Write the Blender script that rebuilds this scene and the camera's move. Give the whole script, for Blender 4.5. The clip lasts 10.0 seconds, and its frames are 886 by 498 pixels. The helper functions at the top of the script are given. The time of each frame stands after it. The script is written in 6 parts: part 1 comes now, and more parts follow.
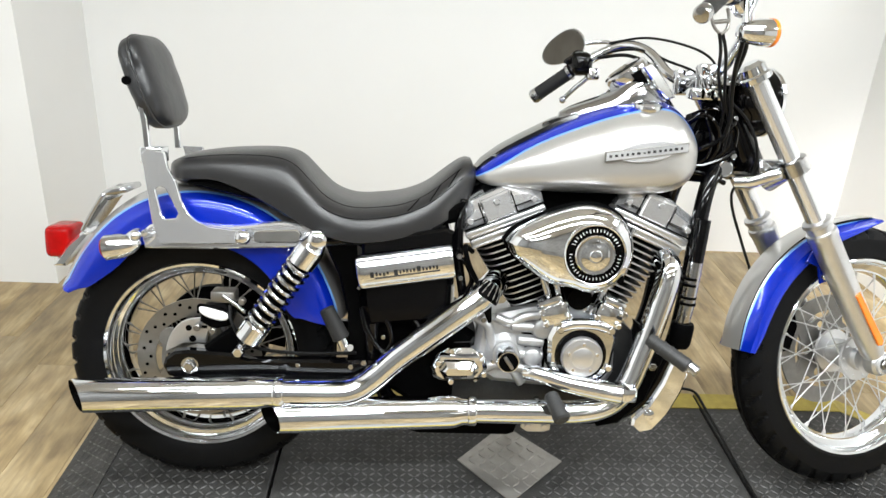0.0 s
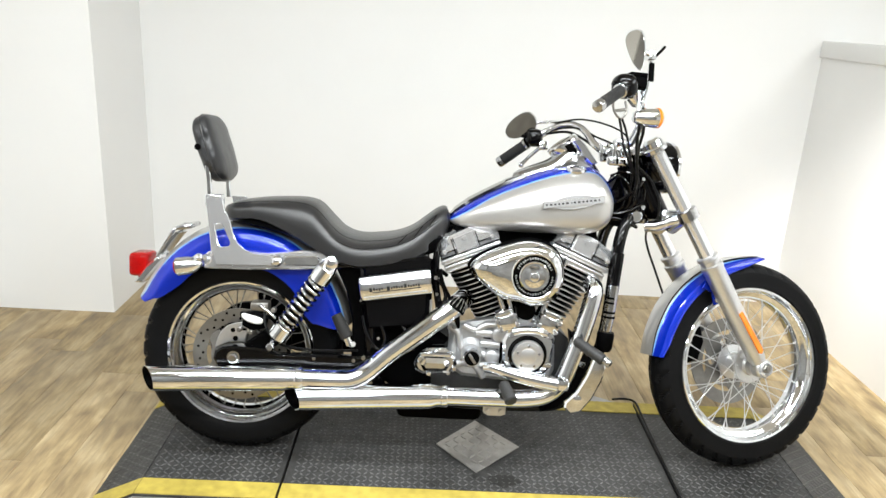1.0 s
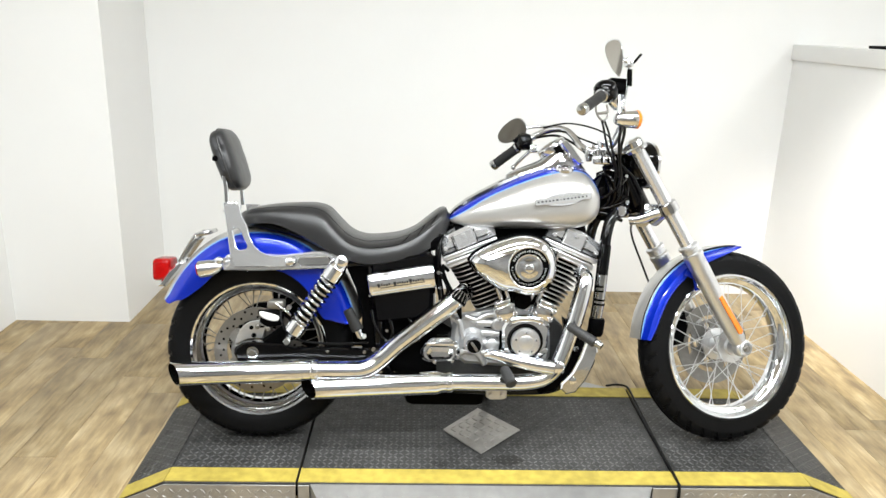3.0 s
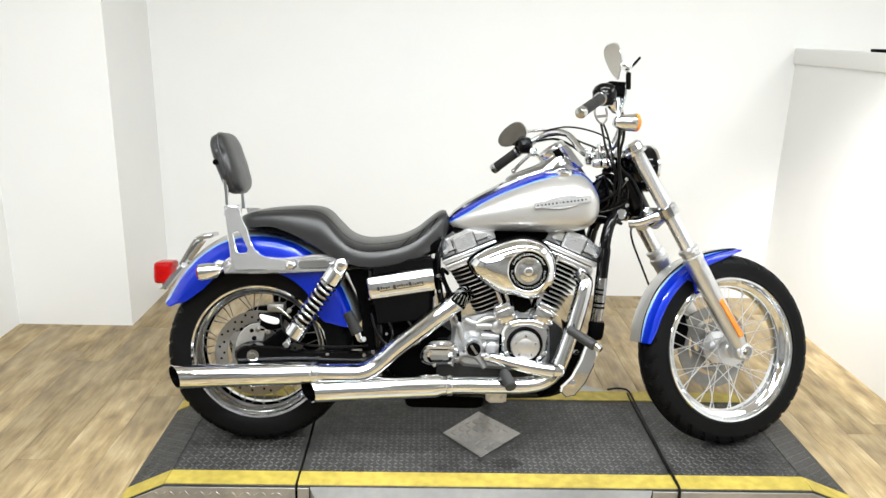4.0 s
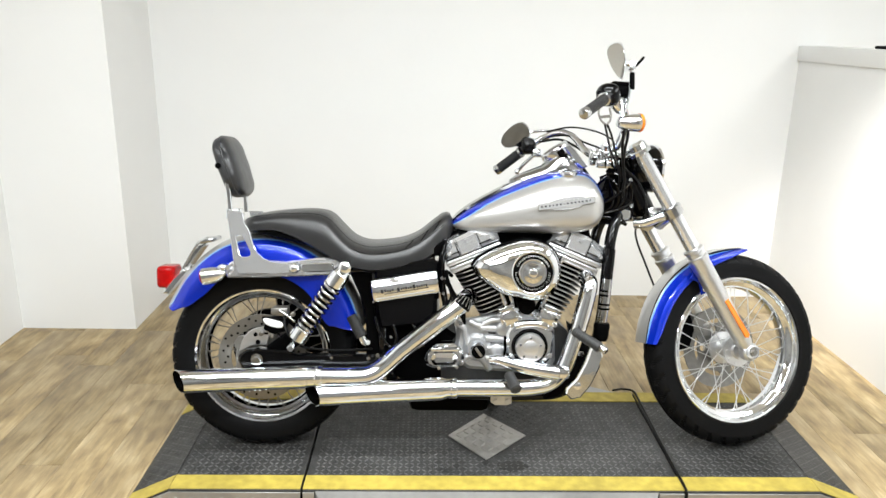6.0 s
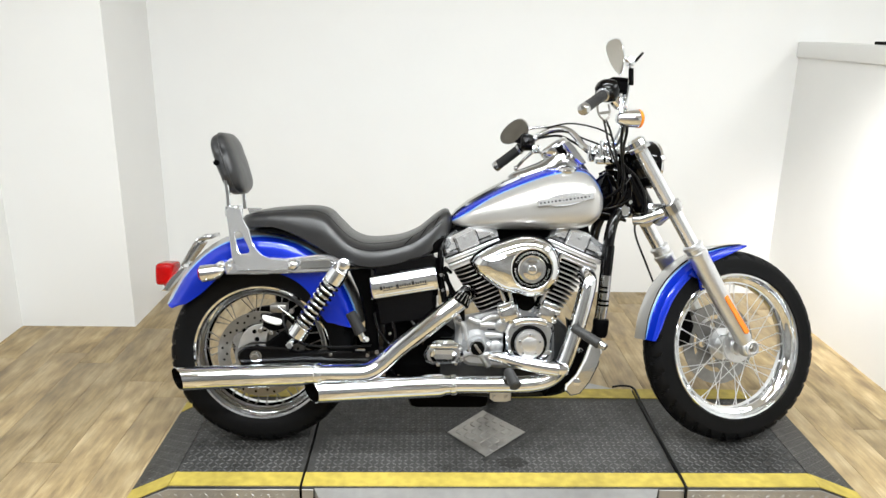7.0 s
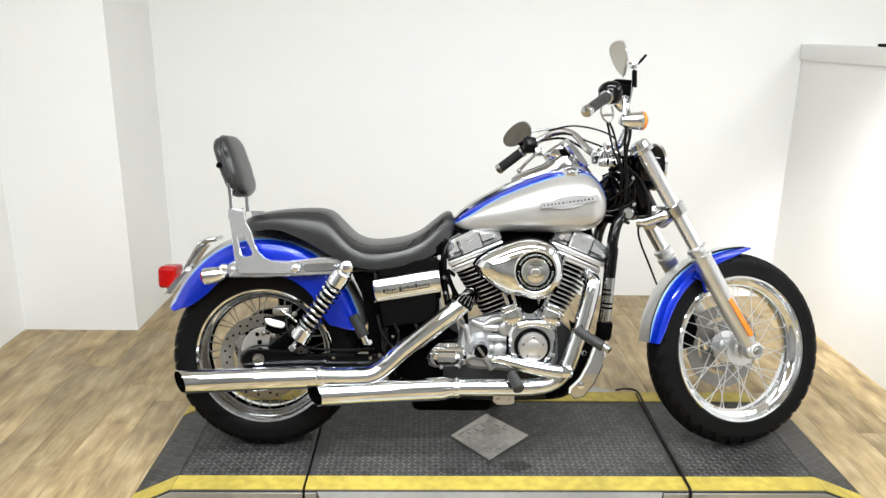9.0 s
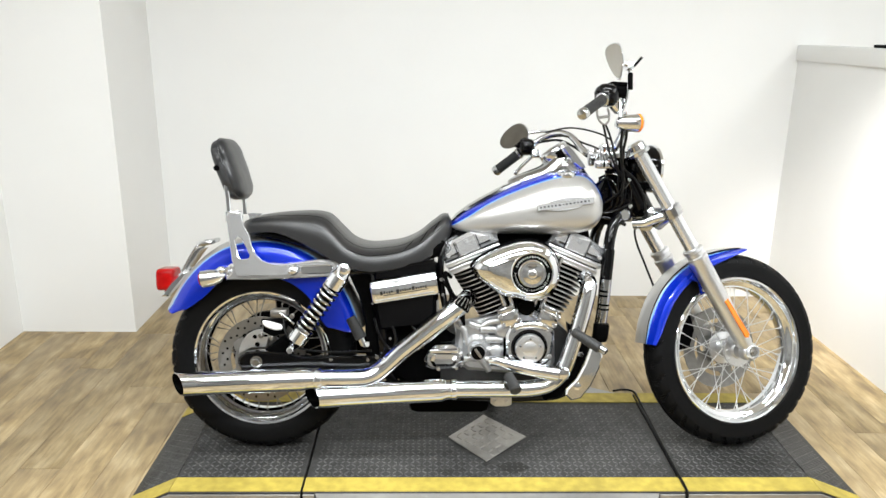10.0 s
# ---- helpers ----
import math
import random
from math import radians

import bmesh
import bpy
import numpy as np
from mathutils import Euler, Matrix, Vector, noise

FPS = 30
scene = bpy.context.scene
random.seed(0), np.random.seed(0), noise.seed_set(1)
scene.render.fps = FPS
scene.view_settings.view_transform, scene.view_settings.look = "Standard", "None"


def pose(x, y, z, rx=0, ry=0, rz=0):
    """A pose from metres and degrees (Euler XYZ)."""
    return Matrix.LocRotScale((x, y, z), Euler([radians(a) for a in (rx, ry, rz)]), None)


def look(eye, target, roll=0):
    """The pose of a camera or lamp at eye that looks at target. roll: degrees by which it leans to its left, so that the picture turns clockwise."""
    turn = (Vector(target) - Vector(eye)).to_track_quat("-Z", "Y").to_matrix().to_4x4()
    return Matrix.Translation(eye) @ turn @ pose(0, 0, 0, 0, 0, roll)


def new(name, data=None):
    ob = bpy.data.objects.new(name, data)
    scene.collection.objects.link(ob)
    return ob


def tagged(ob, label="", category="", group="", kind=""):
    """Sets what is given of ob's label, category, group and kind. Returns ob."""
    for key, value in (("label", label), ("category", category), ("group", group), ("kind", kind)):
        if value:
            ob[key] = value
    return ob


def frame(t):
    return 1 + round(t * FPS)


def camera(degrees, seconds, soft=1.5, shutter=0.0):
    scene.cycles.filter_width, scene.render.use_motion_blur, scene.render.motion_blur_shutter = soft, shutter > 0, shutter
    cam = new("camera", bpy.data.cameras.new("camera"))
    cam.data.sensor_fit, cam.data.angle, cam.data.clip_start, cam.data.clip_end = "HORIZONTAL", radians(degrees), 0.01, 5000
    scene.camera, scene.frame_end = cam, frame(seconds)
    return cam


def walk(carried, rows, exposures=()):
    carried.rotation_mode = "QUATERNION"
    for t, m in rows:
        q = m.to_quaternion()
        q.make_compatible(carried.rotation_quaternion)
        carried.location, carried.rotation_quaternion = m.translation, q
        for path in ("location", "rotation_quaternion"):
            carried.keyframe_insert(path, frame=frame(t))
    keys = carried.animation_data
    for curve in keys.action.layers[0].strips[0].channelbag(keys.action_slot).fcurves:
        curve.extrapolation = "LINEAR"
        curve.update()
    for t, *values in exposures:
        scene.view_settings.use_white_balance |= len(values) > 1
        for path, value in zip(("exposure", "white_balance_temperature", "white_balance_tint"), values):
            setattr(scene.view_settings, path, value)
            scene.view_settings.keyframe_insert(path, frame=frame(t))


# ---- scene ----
cam = camera(61.5, 10.0)
PATH = [
    (0, (0.489, -1.587, 1.35), (0.586, 0.251, 0.569), 3.1),
    (0.2, (0.487, -1.750, 1.390), (0.592, 0.110, 0.664), 2.4),
    (0.4, (0.485, -1.888, 1.430), (0.566, -0.013, 0.739), 1.3),
    (0.5, (0.482, -1.951, 1.438), (0.575, -0.065, 0.777), 1.0),
    (0.7, (0.515, -2.040, 1.448), (0.591, -0.140, 0.829), 1.8),
    (1, (0.562, -2.169, 1.459), (0.617, -0.266, 0.844), 3.4),
    (1.2, (0.553, -2.240, 1.468), (0.595, -0.322, 0.902), 2.6),
    (1.5, (0.531, -2.316, 1.478), (0.582, -0.396, 0.921), 2.5),
    (1.7, (0.515, -2.342, 1.472), (0.595, -0.421, 0.921), 2.3),
    (2, (0.497, -2.359, 1.459), (0.579, -0.451, 0.863), 2.3),
    (3.5, (0.55, -2.363, 1.468), (0.616, -0.448, 0.896), 1.5),
    (4, (0.553, -2.368, 1.461), (0.609, -0.451, 0.893), 1.6),
    (4.5, (0.561, -2.366, 1.466), (0.612, -0.448, 0.903), 1.3),
    (5, (0.559, -2.363, 1.471), (0.618, -0.444, 0.912), 1.2),
    (5.5, (0.548, -2.355, 1.47), (0.6, -0.437, 0.903), 1.2),
    (7, (0.553, -2.352, 1.464), (0.602, -0.438, 0.887), 1.0),
    (7.5, (0.552, -2.343, 1.461), (0.601, -0.431, 0.876), 0.9),
    (8, (0.56, -2.343, 1.46), (0.607, -0.431, 0.876), 0.9),
    (8.5, (0.555, -2.341, 1.46), (0.598, -0.428, 0.88), 1.1),
    (9, (0.549, -2.348, 1.458), (0.593, -0.43, 0.891), 0.9),
    (9.5, (0.566, -2.351, 1.464), (0.604, -0.434, 0.895), 0.9),
    (10, (0.555, -2.352, 1.468), (0.602, -0.435, 0.9), 0.8),
]
walk(cam, [(t, look(eye, target, roll)) for t, eye, target, roll in PATH], [(0.0, 0.08), (0.5, 0.1), (1.0, 0.14), (1.5, 0.16), (3.5, 0.17), (5.5, 0.15), (7.0, 0.08), (10.0, 0.09)])

# ---- light ----
world = bpy.data.worlds.new("world")
scene.world = world
world.use_nodes = True
world.node_tree.nodes["Background"].inputs[0].default_value = (0.9, 0.93, 1.0, 1)
world.node_tree.nodes["Background"].inputs[1].default_value = 0.05


def area_lamp(name, eye, target, sx, sy, watts, colour=(1, 1, 1), spread=180):
    data = bpy.data.lights.new(name, "AREA")
    data.shape, data.size, data.size_y, data.energy, data.color = "RECTANGLE", sx, sy, watts, colour
    data.spread = radians(spread)
    ob = new(name, data)
    ob.matrix_world = look(eye, target)
    return ob


for lx, watts in ((-0.6, 27), (0.6, 50), (1.75, 52)):
    area_lamp("ceiling_lamp", (lx, -0.9, 2.69), (lx, -0.2, 0), 1.15, 0.15, watts * 0.46, (0.935, 0.982, 1.0), 155)
    area_lamp("ceiling_lamp", (lx, -1.95, 2.69), (lx, -1.2, 0), 1.15, 0.15, watts * 0.54, (0.935, 0.982, 1.0), 155)
area_lamp("ceiling_lamp", (3.6, -0.6, 2.71), (3.6, -0.6, 0), 0.9, 1.6, 38, (0.935, 0.982, 1.0))
for lx in (-0.3, 2.8):
    area_lamp("ceiling_lamp", (lx, -3.2, 2.71), (lx, -3.2, 0), 1.3, 0.24, 40, (0.935, 0.982, 1.0))
area_lamp("spot_lamp", (1.95, -0.4, 2.1), (2.522, 0.72, 0.66), 0.22, 0.22, 5, (1.0, 0.97, 0.93), 40)


# ---- materials ----
def material(name, colour, rough=0.5, metal=0.0, coat=0.0, grain=0.0, scale=40.0, bump=0.0, bump_scale=200.0, dark=0.75, stretch=(1, 1, 1), spec=0.5):
    """A principled material with a noise-varied colour, uneven gloss and fine relief."""
    m = bpy.data.materials.new(name)
    m.use_nodes = True
    nt = m.node_tree
    b = nt.nodes["Principled BSDF"]
    b.inputs["Roughness"].default_value, b.inputs["Metallic"].default_value = rough, metal
    b.inputs["Coat Weight"].default_value = coat
    b.inputs["Coat Roughness"].default_value = 0.04
    b.inputs["Specular IOR Level"].default_value = spec
    b.inputs["Base Color"].default_value = (*colour, 1)
    co = nt.nodes.new("ShaderNodeTexCoord")
    mp = nt.nodes.new("ShaderNodeMapping")
    mp.inputs["Scale"].default_value = stretch
    nt.links.new(co.outputs["Object"], mp.inputs["Vector"])
    if grain:
        n = nt.nodes.new("ShaderNodeTexNoise")
        n.inputs["Scale"].default_value, n.inputs["Detail"].default_value = scale, 6
        nt.links.new(mp.outputs[0], n.inputs["Vector"])
        n2 = nt.nodes.new("ShaderNodeTexNoise")
        n2.inputs["Scale"].default_value, n2.inputs["Detail"].default_value = scale / 9, 3
        nt.links.new(mp.outputs[0], n2.inputs["Vector"])
        add = nt.nodes.new("ShaderNodeMath")
        add.operation = "MULTIPLY_ADD"
        add.inputs[1].default_value = 0.5
        nt.links.new(n.outputs["Fac"], add.inputs[0])
        half = nt.nodes.new("ShaderNodeMath")
        half.operation = "MULTIPLY"
        half.inputs[1].default_value = 0.5
        nt.links.new(n2.outputs["Fac"], half.inputs[0])
        nt.links.new(half.outputs[0], add.inputs[2])
        r = nt.nodes.new("ShaderNodeValToRGB")
        r.color_ramp.elements[0].position, r.color_ramp.elements[1].position = 0.5 - grain, 0.5 + grain
        r.color_ramp.elements[0].color = (*[c * dark for c in colour], 1)
        r.color_ramp.elements[1].color = (*colour, 1)
        nt.links.new(add.outputs[0], r.inputs["Fac"])
        nt.links.new(r.outputs["Color"], b.inputs["Base Color"])
        mr = nt.nodes.new("ShaderNodeMapRange")
        mr.inputs["To Min"].default_value, mr.inputs["To Max"].default_value = rough * 0.75, min(1, rough * 1.3)
        nt.links.new(n2.outputs["Fac"], mr.inputs["Value"])
        nt.links.new(mr.outputs["Result"], b.inputs["Roughness"])
    if bump:
        n3 = nt.nodes.new("ShaderNodeTexNoise")
        n3.inputs["Scale"].default_value, n3.inputs["Detail"].default_value = bump_scale, 4
        nt.links.new(mp.outputs[0], n3.inputs["Vector"])
        bp = nt.nodes.new("ShaderNodeBump")
        bp.inputs["Strength"].default_value, bp.inputs["Distance"].default_value = bump, 0.004
        nt.links.new(n3.outputs["Fac"], bp.inputs["Height"])
        nt.links.new(bp.outputs["Normal"], b.inputs["Normal"])
    return m


CHROME = material("chrome", (0.82, 0.845, 0.88), 0.05, 1.0, bump=0.035, bump_scale=30)
# chrome with lowered metallic, so its base colour adds missing brightness
CHROME_SOFT = material("brightened chrome", (0.78, 0.79, 0.81), 0.09, 0.8, grain=0.2, scale=50, dark=0.9, bump=0.1, bump_scale=13)
CHROME_WORN = material("worn chrome", (0.58, 0.59, 0.605), 0.14, 1.0, grain=0.25, scale=60, bump=0.08, bump_scale=120)
ALUMINIUM = material("satin aluminium", (0.7, 0.705, 0.715), 0.3, 0.9, grain=0.3, scale=90, dark=0.85, bump=0.05)
CAST = material("cast aluminium", (0.49, 0.495, 0.5), 0.36, 0.75, grain=0.3, scale=120, dark=0.75, bump=0.2, bump_scale=400)
# cast metal with the shade of the gap behind the front pipe in its colour
CAST_DARK = material("shaded cast metal", (0.04, 0.04, 0.04), 0.4, 0.6, grain=0.3, scale=60, dark=0.5, bump=0.2, bump_scale=300)
POLISHED = material("polished fork metal", (0.74, 0.75, 0.77), 0.2, 0.65, grain=0.3, scale=40, dark=0.9)
STEEL = material("brake steel", (0.34, 0.325, 0.3), 0.32, 0.9, grain=0.3, scale=60, dark=0.7)
BLACK = material("gloss black paint", (0.0012, 0.0012, 0.0015), 0.09, 0.0, 0.03, bump=0.02, bump_scale=60, spec=0.24)
SATIN = material("satin black", (0.0016, 0.0016, 0.0017), 0.45, grain=0.3, scale=80, dark=0.6, spec=0.02)
RUBBER = material("tyre rubber", (0.0062, 0.0062, 0.0066), 0.42, grain=0.35, scale=70, dark=0.55, bump=0.12, bump_scale=300, spec=0.07)
GRIP = material("grip rubber", (0.014, 0.014, 0.014), 0.6, grain=0.3, scale=150, dark=0.6, bump=0.2, bump_scale=500, spec=0.3)
VINYL = material("black vinyl", (0.017, 0.0168, 0.0175), 0.31, grain=0.35, scale=25, dark=0.75, bump=0.12, bump_scale=420, spec=0.5)
VINYL_WORN = material("creased black vinyl", (0.02, 0.0205, 0.022), 0.32, grain=0.35, scale=25, dark=0.7, bump=0.55, bump_scale=26, stretch=(1, 0.6, 0.8), spec=0.5)
BLUE = material("blue metallic paint", (0.002, 0.022, 0.42), 0.22, 0.4, 0.8, bump=0.004, bump_scale=30, spec=0.25)
PIN = material("pale blue pinstripe", (0.15, 0.34, 0.72), 0.3, 0.1, 0.4)
SILVER = material("silver metallic paint", (0.46, 0.45, 0.432), 0.3, 0.65, 0.9, bump=0.004, bump_scale=30)
RED = material("red lens", (0.42, 0.003, 0.003), 0.2, 0.0, 0.0, grain=0.2, scale=60, dark=0.45, spec=0.25)
AMBER = material("amber lens", (0.8, 0.2, 0.01), 0.2, 0.0, 0.5, grain=0.3, scale=200, dark=0.8)
MIRROR = material("mirror glass", (0.44, 0.42, 0.385), 0.03, 1.0)
PAPER = material("pale print", (0.62, 0.62, 0.61), 0.5)
WALL = material("white wall paint", (0.8, 0.8, 0.79), 0.55, grain=0.35, scale=4, dark=0.95, bump=0.06, bump_scale=180)
# patchy grey for unseen walls, set so the chrome reflects dark areas
WALL_UNSEEN = material("unseen wall grey", (0.36, 0.355, 0.345), 0.6, grain=0.2, scale=6, dark=0.35, bump=0.06, bump_scale=180)
CEIL = material("ceiling paint", (0.74, 0.72, 0.69), 0.8, grain=0.3, scale=8, dark=0.9)
DECK = material("dark deck paint", (0.052, 0.051, 0.049), 0.46, grain=0.15, scale=26, dark=0.33, bump=0.3, bump_scale=250, spec=0.28)
DECK_WORN = material("rubbed deck paint", (0.13, 0.128, 0.125), 0.38, grain=0.13, scale=26, dark=0.25, bump=0.2, bump_scale=250, spec=0.4)
YELLOW = material("yellow line paint", (0.5, 0.39, 0.075), 0.55, grain=0.13, scale=30, dark=0.62, bump=0.12, bump_scale=200, spec=0.3)
PLATE = material("tread plate aluminium", (0.46, 0.455, 0.445), 0.42, 0.75, grain=0.35, scale=30, dark=0.6, bump=0.15, bump_scale=250)
PLATE_DIRTY = material("scuffed tread plate", (0.46, 0.44, 0.41), 0.38, 0.8, grain=0.3, scale=35, dark=0.55, bump=0.15, bump_scale=250)
# white base colour carries the bright reflection on the caliper insert
INSERT_WHITE = material("reflection white", (0.8, 0.8, 0.79), 0.2, coat=0.6)
WORN_RUBBER = material("worn grey rubber", (0.026, 0.026, 0.026), 0.55, grain=0.3, scale=120, dark=0.6, bump=0.2, bump_scale=400)
STAIN = material("oily deck paint", (0.03, 0.029, 0.027), 0.4, grain=0.15, scale=60, dark=0.5, spec=0.25)
CORD = material("black cord", (0.005, 0.005, 0.005), 0.42, spec=0.18)
DISC = material("dark brake disc steel", (0.31, 0.3, 0.285), 0.4, 0.85, grain=0.3, scale=60, dark=0.6)


def wood_material():
    m = bpy.data.materials.new("oak look vinyl plank")
    m.use_nodes = True
    nt = m.node_tree
    b = nt.nodes["Principled BSDF"]
    co, oi = nt.nodes.new("ShaderNodeTexCoord"), nt.nodes.new("ShaderNodeObjectInfo")
    add = nt.nodes.new("ShaderNodeVectorMath")
    add.operation = "MULTIPLY_ADD"
    add.inputs[1].default_value = (1, 1, 1)
    off = nt.nodes.new("ShaderNodeVectorMath")
    off.operation = "SCALE"
    off.inputs[0].default_value = (3.7, 9.1, 5.3)
    nt.links.new(oi.outputs["Random"], off.inputs["Scale"])
    nt.links.new(co.outputs["Object"], add.inputs[0])
    nt.links.new(off.outputs[0], add.inputs[2])
    outs = []
    for sc, st, det in ((8, (2.2, 0.75, 1), 6), (42, (2.2, 0.2, 1), 6), (5, (1.5, 0.6, 1), 2)):
        mp = nt.nodes.new("ShaderNodeMapping")
        mp.inputs["Scale"].default_value = st
        nt.links.new(add.outputs[0], mp.inputs["Vector"])
        n = nt.nodes.new("ShaderNodeTexNoise")
        n.inputs["Scale"].default_value, n.inputs["Detail"].default_value, n.inputs["Distortion"].default_value = sc, det, 0.2
        nt.links.new(mp.outputs[0], n.inputs["Vector"])
        outs.append(n.outputs["Fac"])
    r = nt.nodes.new("ShaderNodeValToRGB")
    e = r.color_ramp.elements
    e[0].position, e[0].color = 0.3, (0.2, 0.142, 0.073, 1)
    e[1].position, e[1].color = 0.7, (0.45, 0.35, 0.2, 1)
    mid = e.new(0.5)
    mid.color = (0.33, 0.242, 0.122, 1)
    nt.links.new(outs[0], r.inputs["Fac"])
    fine = nt.nodes.new("ShaderNodeMapRange")
    fine.inputs["From Min"].default_value, fine.inputs["From Max"].default_value = 0.35, 0.65
    fine.inputs["To Min"].default_value, fine.inputs["To Max"].default_value = 0.82, 1.1
    nt.links.new(outs[1], fine.inputs["Value"])
    tone = nt.nodes.new("ShaderNodeMapRange")
    tone.inputs["To Min"].default_value, tone.inputs["To Max"].default_value = 0.78, 1.16
    nt.links.new(oi.outputs["Random"], tone.inputs["Value"])
    mul = nt.nodes.new("ShaderNodeMath")
    mul.operation = "MULTIPLY"
    nt.links.new(fine.outputs["Result"], mul.inputs[0])
    nt.links.new(tone.outputs["Result"], mul.inputs[1])
    mix = nt.nodes.new("ShaderNodeVectorMath")
    mix.operation = "SCALE"
    nt.links.new(r.outputs["Color"], mix.inputs[0])
    nt.links.new(mul.outputs[0], mix.inputs["Scale"])
    nt.links.new(mix.outputs[0], b.inputs["Base Color"])
    rr = nt.nodes.new("ShaderNodeMapRange")
    rr.inputs["To Min"].default_value, rr.inputs["To Max"].default_value = 0.32, 0.55
    nt.links.new(outs[2], rr.inputs["Value"])
    nt.links.new(rr.outputs["Result"], b.inputs["Roughness"])
    bp = nt.nodes.new("ShaderNodeBump")
    bp.inputs["Strength"].default_value, bp.inputs["Distance"].default_value = 0.15, 0.002
    nt.links.new(outs[1], bp.inputs["Height"])
    nt.links.new(bp.outputs["Normal"], b.inputs["Normal"])
    return m


WOOD = wood_material()


# ---- mesh tools ----
def finish(bm, mats, name, sharp=38):
    """The bmesh as mesh data, smooth but for its sharp edges."""
    bmesh.ops.remove_doubles(bm, verts=bm.verts, dist=1e-6)
    bmesh.ops.recalc_face_normals(bm, faces=bm.faces)
    for f in bm.faces:
        f.smooth = True
    for e in bm.edges:
        e.smooth = not (len(e.link_faces) == 2 and e.calc_face_angle(0) > radians(sharp))
    me = bpy.data.meshes.new(name)
    bm.to_mesh(me)
    bm.free()
    for m in mats if isinstance(mats, (list, tuple)) else [mats]:
        me.materials.append(m)
    return me


def part(name, bm, mats, parent, label="", m=None, kind=""):
    ob = new(name, finish(bm, mats, name) if isinstance(bm, bmesh.types.BMesh) else bm)
    ob.parent = parent
    if m is not None:
        ob.matrix_basis = m
    if label:
        ob["label"] = label
    if kind:
        ob["kind"] = kind
    return ob


def loft(bm, rings, around=True, caps=True, mat=0, pick=None):
    """Quads between rings of points; pick(i, j) may choose a face's material."""
    vs = [[bm.verts.new(p) for p in ring] for ring in rings]
    n = len(vs[0])
    for i in range(len(vs) - 1):
        for j in range(n if around else n - 1):
            a, b, c, d = vs[i][j], vs[i][(j + 1) % n], vs[i + 1][(j + 1) % n], vs[i + 1][j]
            f = bm.faces.new((a, b, c, d))
            f.material_index = pick(i, j) if pick else mat
    if caps and around:
        for ring in (vs[0], vs[-1]):
            try:
                bm.faces.new(ring).material_index = mat
            except ValueError:
                pass
    return bm


def frame_of(d):
    d = Vector(d).normalized()
    s = d.cross(Vector((0, 0, 1)) if abs(d.z) < 0.9 else Vector((0, 1, 0))).normalized()
    return d, s, s.cross(d)


def lathe(bm, profile, base, axis, seg=32, mat=0, caps=True):
    """Rings of (distance along the axis, radius)."""
    d, s, u = frame_of(axis)
    base = Vector(base)
    rings = [[base + d * h + (s * math.cos(a) + u * math.sin(a)) * max(r, 1e-4) for a in (2 * math.pi * k / seg for k in range(seg))] for h, r in profile]
    return loft(bm, rings, mat=mat, caps=caps)


def rod(bm, a, b, r, r2=None, seg=14, bevel=0.0, mat=0):
    a, b = Vector(a), Vector(b)
    r2 = r if r2 is None else r2
    n = (b - a).length
    prof = [(0, r), (n, r2)] if not bevel else [(0, r - bevel), (bevel, r), (n - bevel, r2), (n, r2 - bevel)]
    return lathe(bm, prof, a, b - a, seg, mat)


def smooth_path(pts, steps=8):
    """A Catmull-Rom line through the points."""
    p = [Vector(q) for q in pts]
    p = [2 * p[0] - p[1], *p, 2 * p[-1] - p[-2]]
    out = []
    for i in range(1, len(p) - 2):
        for k in range(steps):
            t = k / steps
            out.append(0.5 * (2 * p[i] + (p[i + 1] - p[i - 1]) * t + (2 * p[i - 1] - 5 * p[i] + 4 * p[i + 1] - p[i + 2]) * t * t + (3 * p[i] - 3 * p[i + 1] + p[i + 2] - p[i - 1]) * t ** 3))
    return [*out, p[-2]]


def tube(bm, pts, r, seg=12, steps=8, mat=0, r2=None, raw=False):
    """A round tube along a smooth line; r2: the radius at its end."""
    line = [Vector(q) for q in pts] if raw else smooth_path(pts, steps)
    rings, up = [], None
    for i, q in enumerate(line):
        d = (line[min(i + 1, len(line) - 1)] - line[max(i - 1, 0)]).normalized()
        if up is None:
            up = frame_of(d)[2]
        up = (up - d * up.dot(d)).normalized()
        s = d.cross(up)
        rad = r if r2 is None else r + (r2 - r) * i / (len(line) - 1)
        rings.append([q + (s * math.cos(a) + up * math.sin(a)) * rad for a in (2 * math.pi * k / seg for k in range(seg))])
    return loft(bm, rings, mat=mat)


def box(bm, lo, hi, bevel=0.0, mat=0, m=None):
    made = bmesh.ops.create_cube(bm, size=1)["verts"]
    lo, hi = Vector(lo), Vector(hi)
    for v in made:
        v.co = Vector([(lo[k] + hi[k]) / 2 + v.co[k] * (hi[k] - lo[k]) for k in range(3)])
    faces = {f for v in made for f in v.link_faces}
    for f in faces:
        f.material_index = mat
    if bevel:
        edges = {e for v in made for e in v.link_edges}
        res = bmesh.ops.bevel(bm, geom=list(edges), offset=bevel, segments=2, affect="EDGES", profile=0.5)
        made = {v for f in res["faces"] for v in f.verts} | {v for v in made if v.is_valid}
        for f in res["faces"]:
            f.material_index = mat
    if m is not None:
        bmesh.ops.transform(bm, matrix=m, verts=list({v for v in made if v.is_valid}))
    return bm


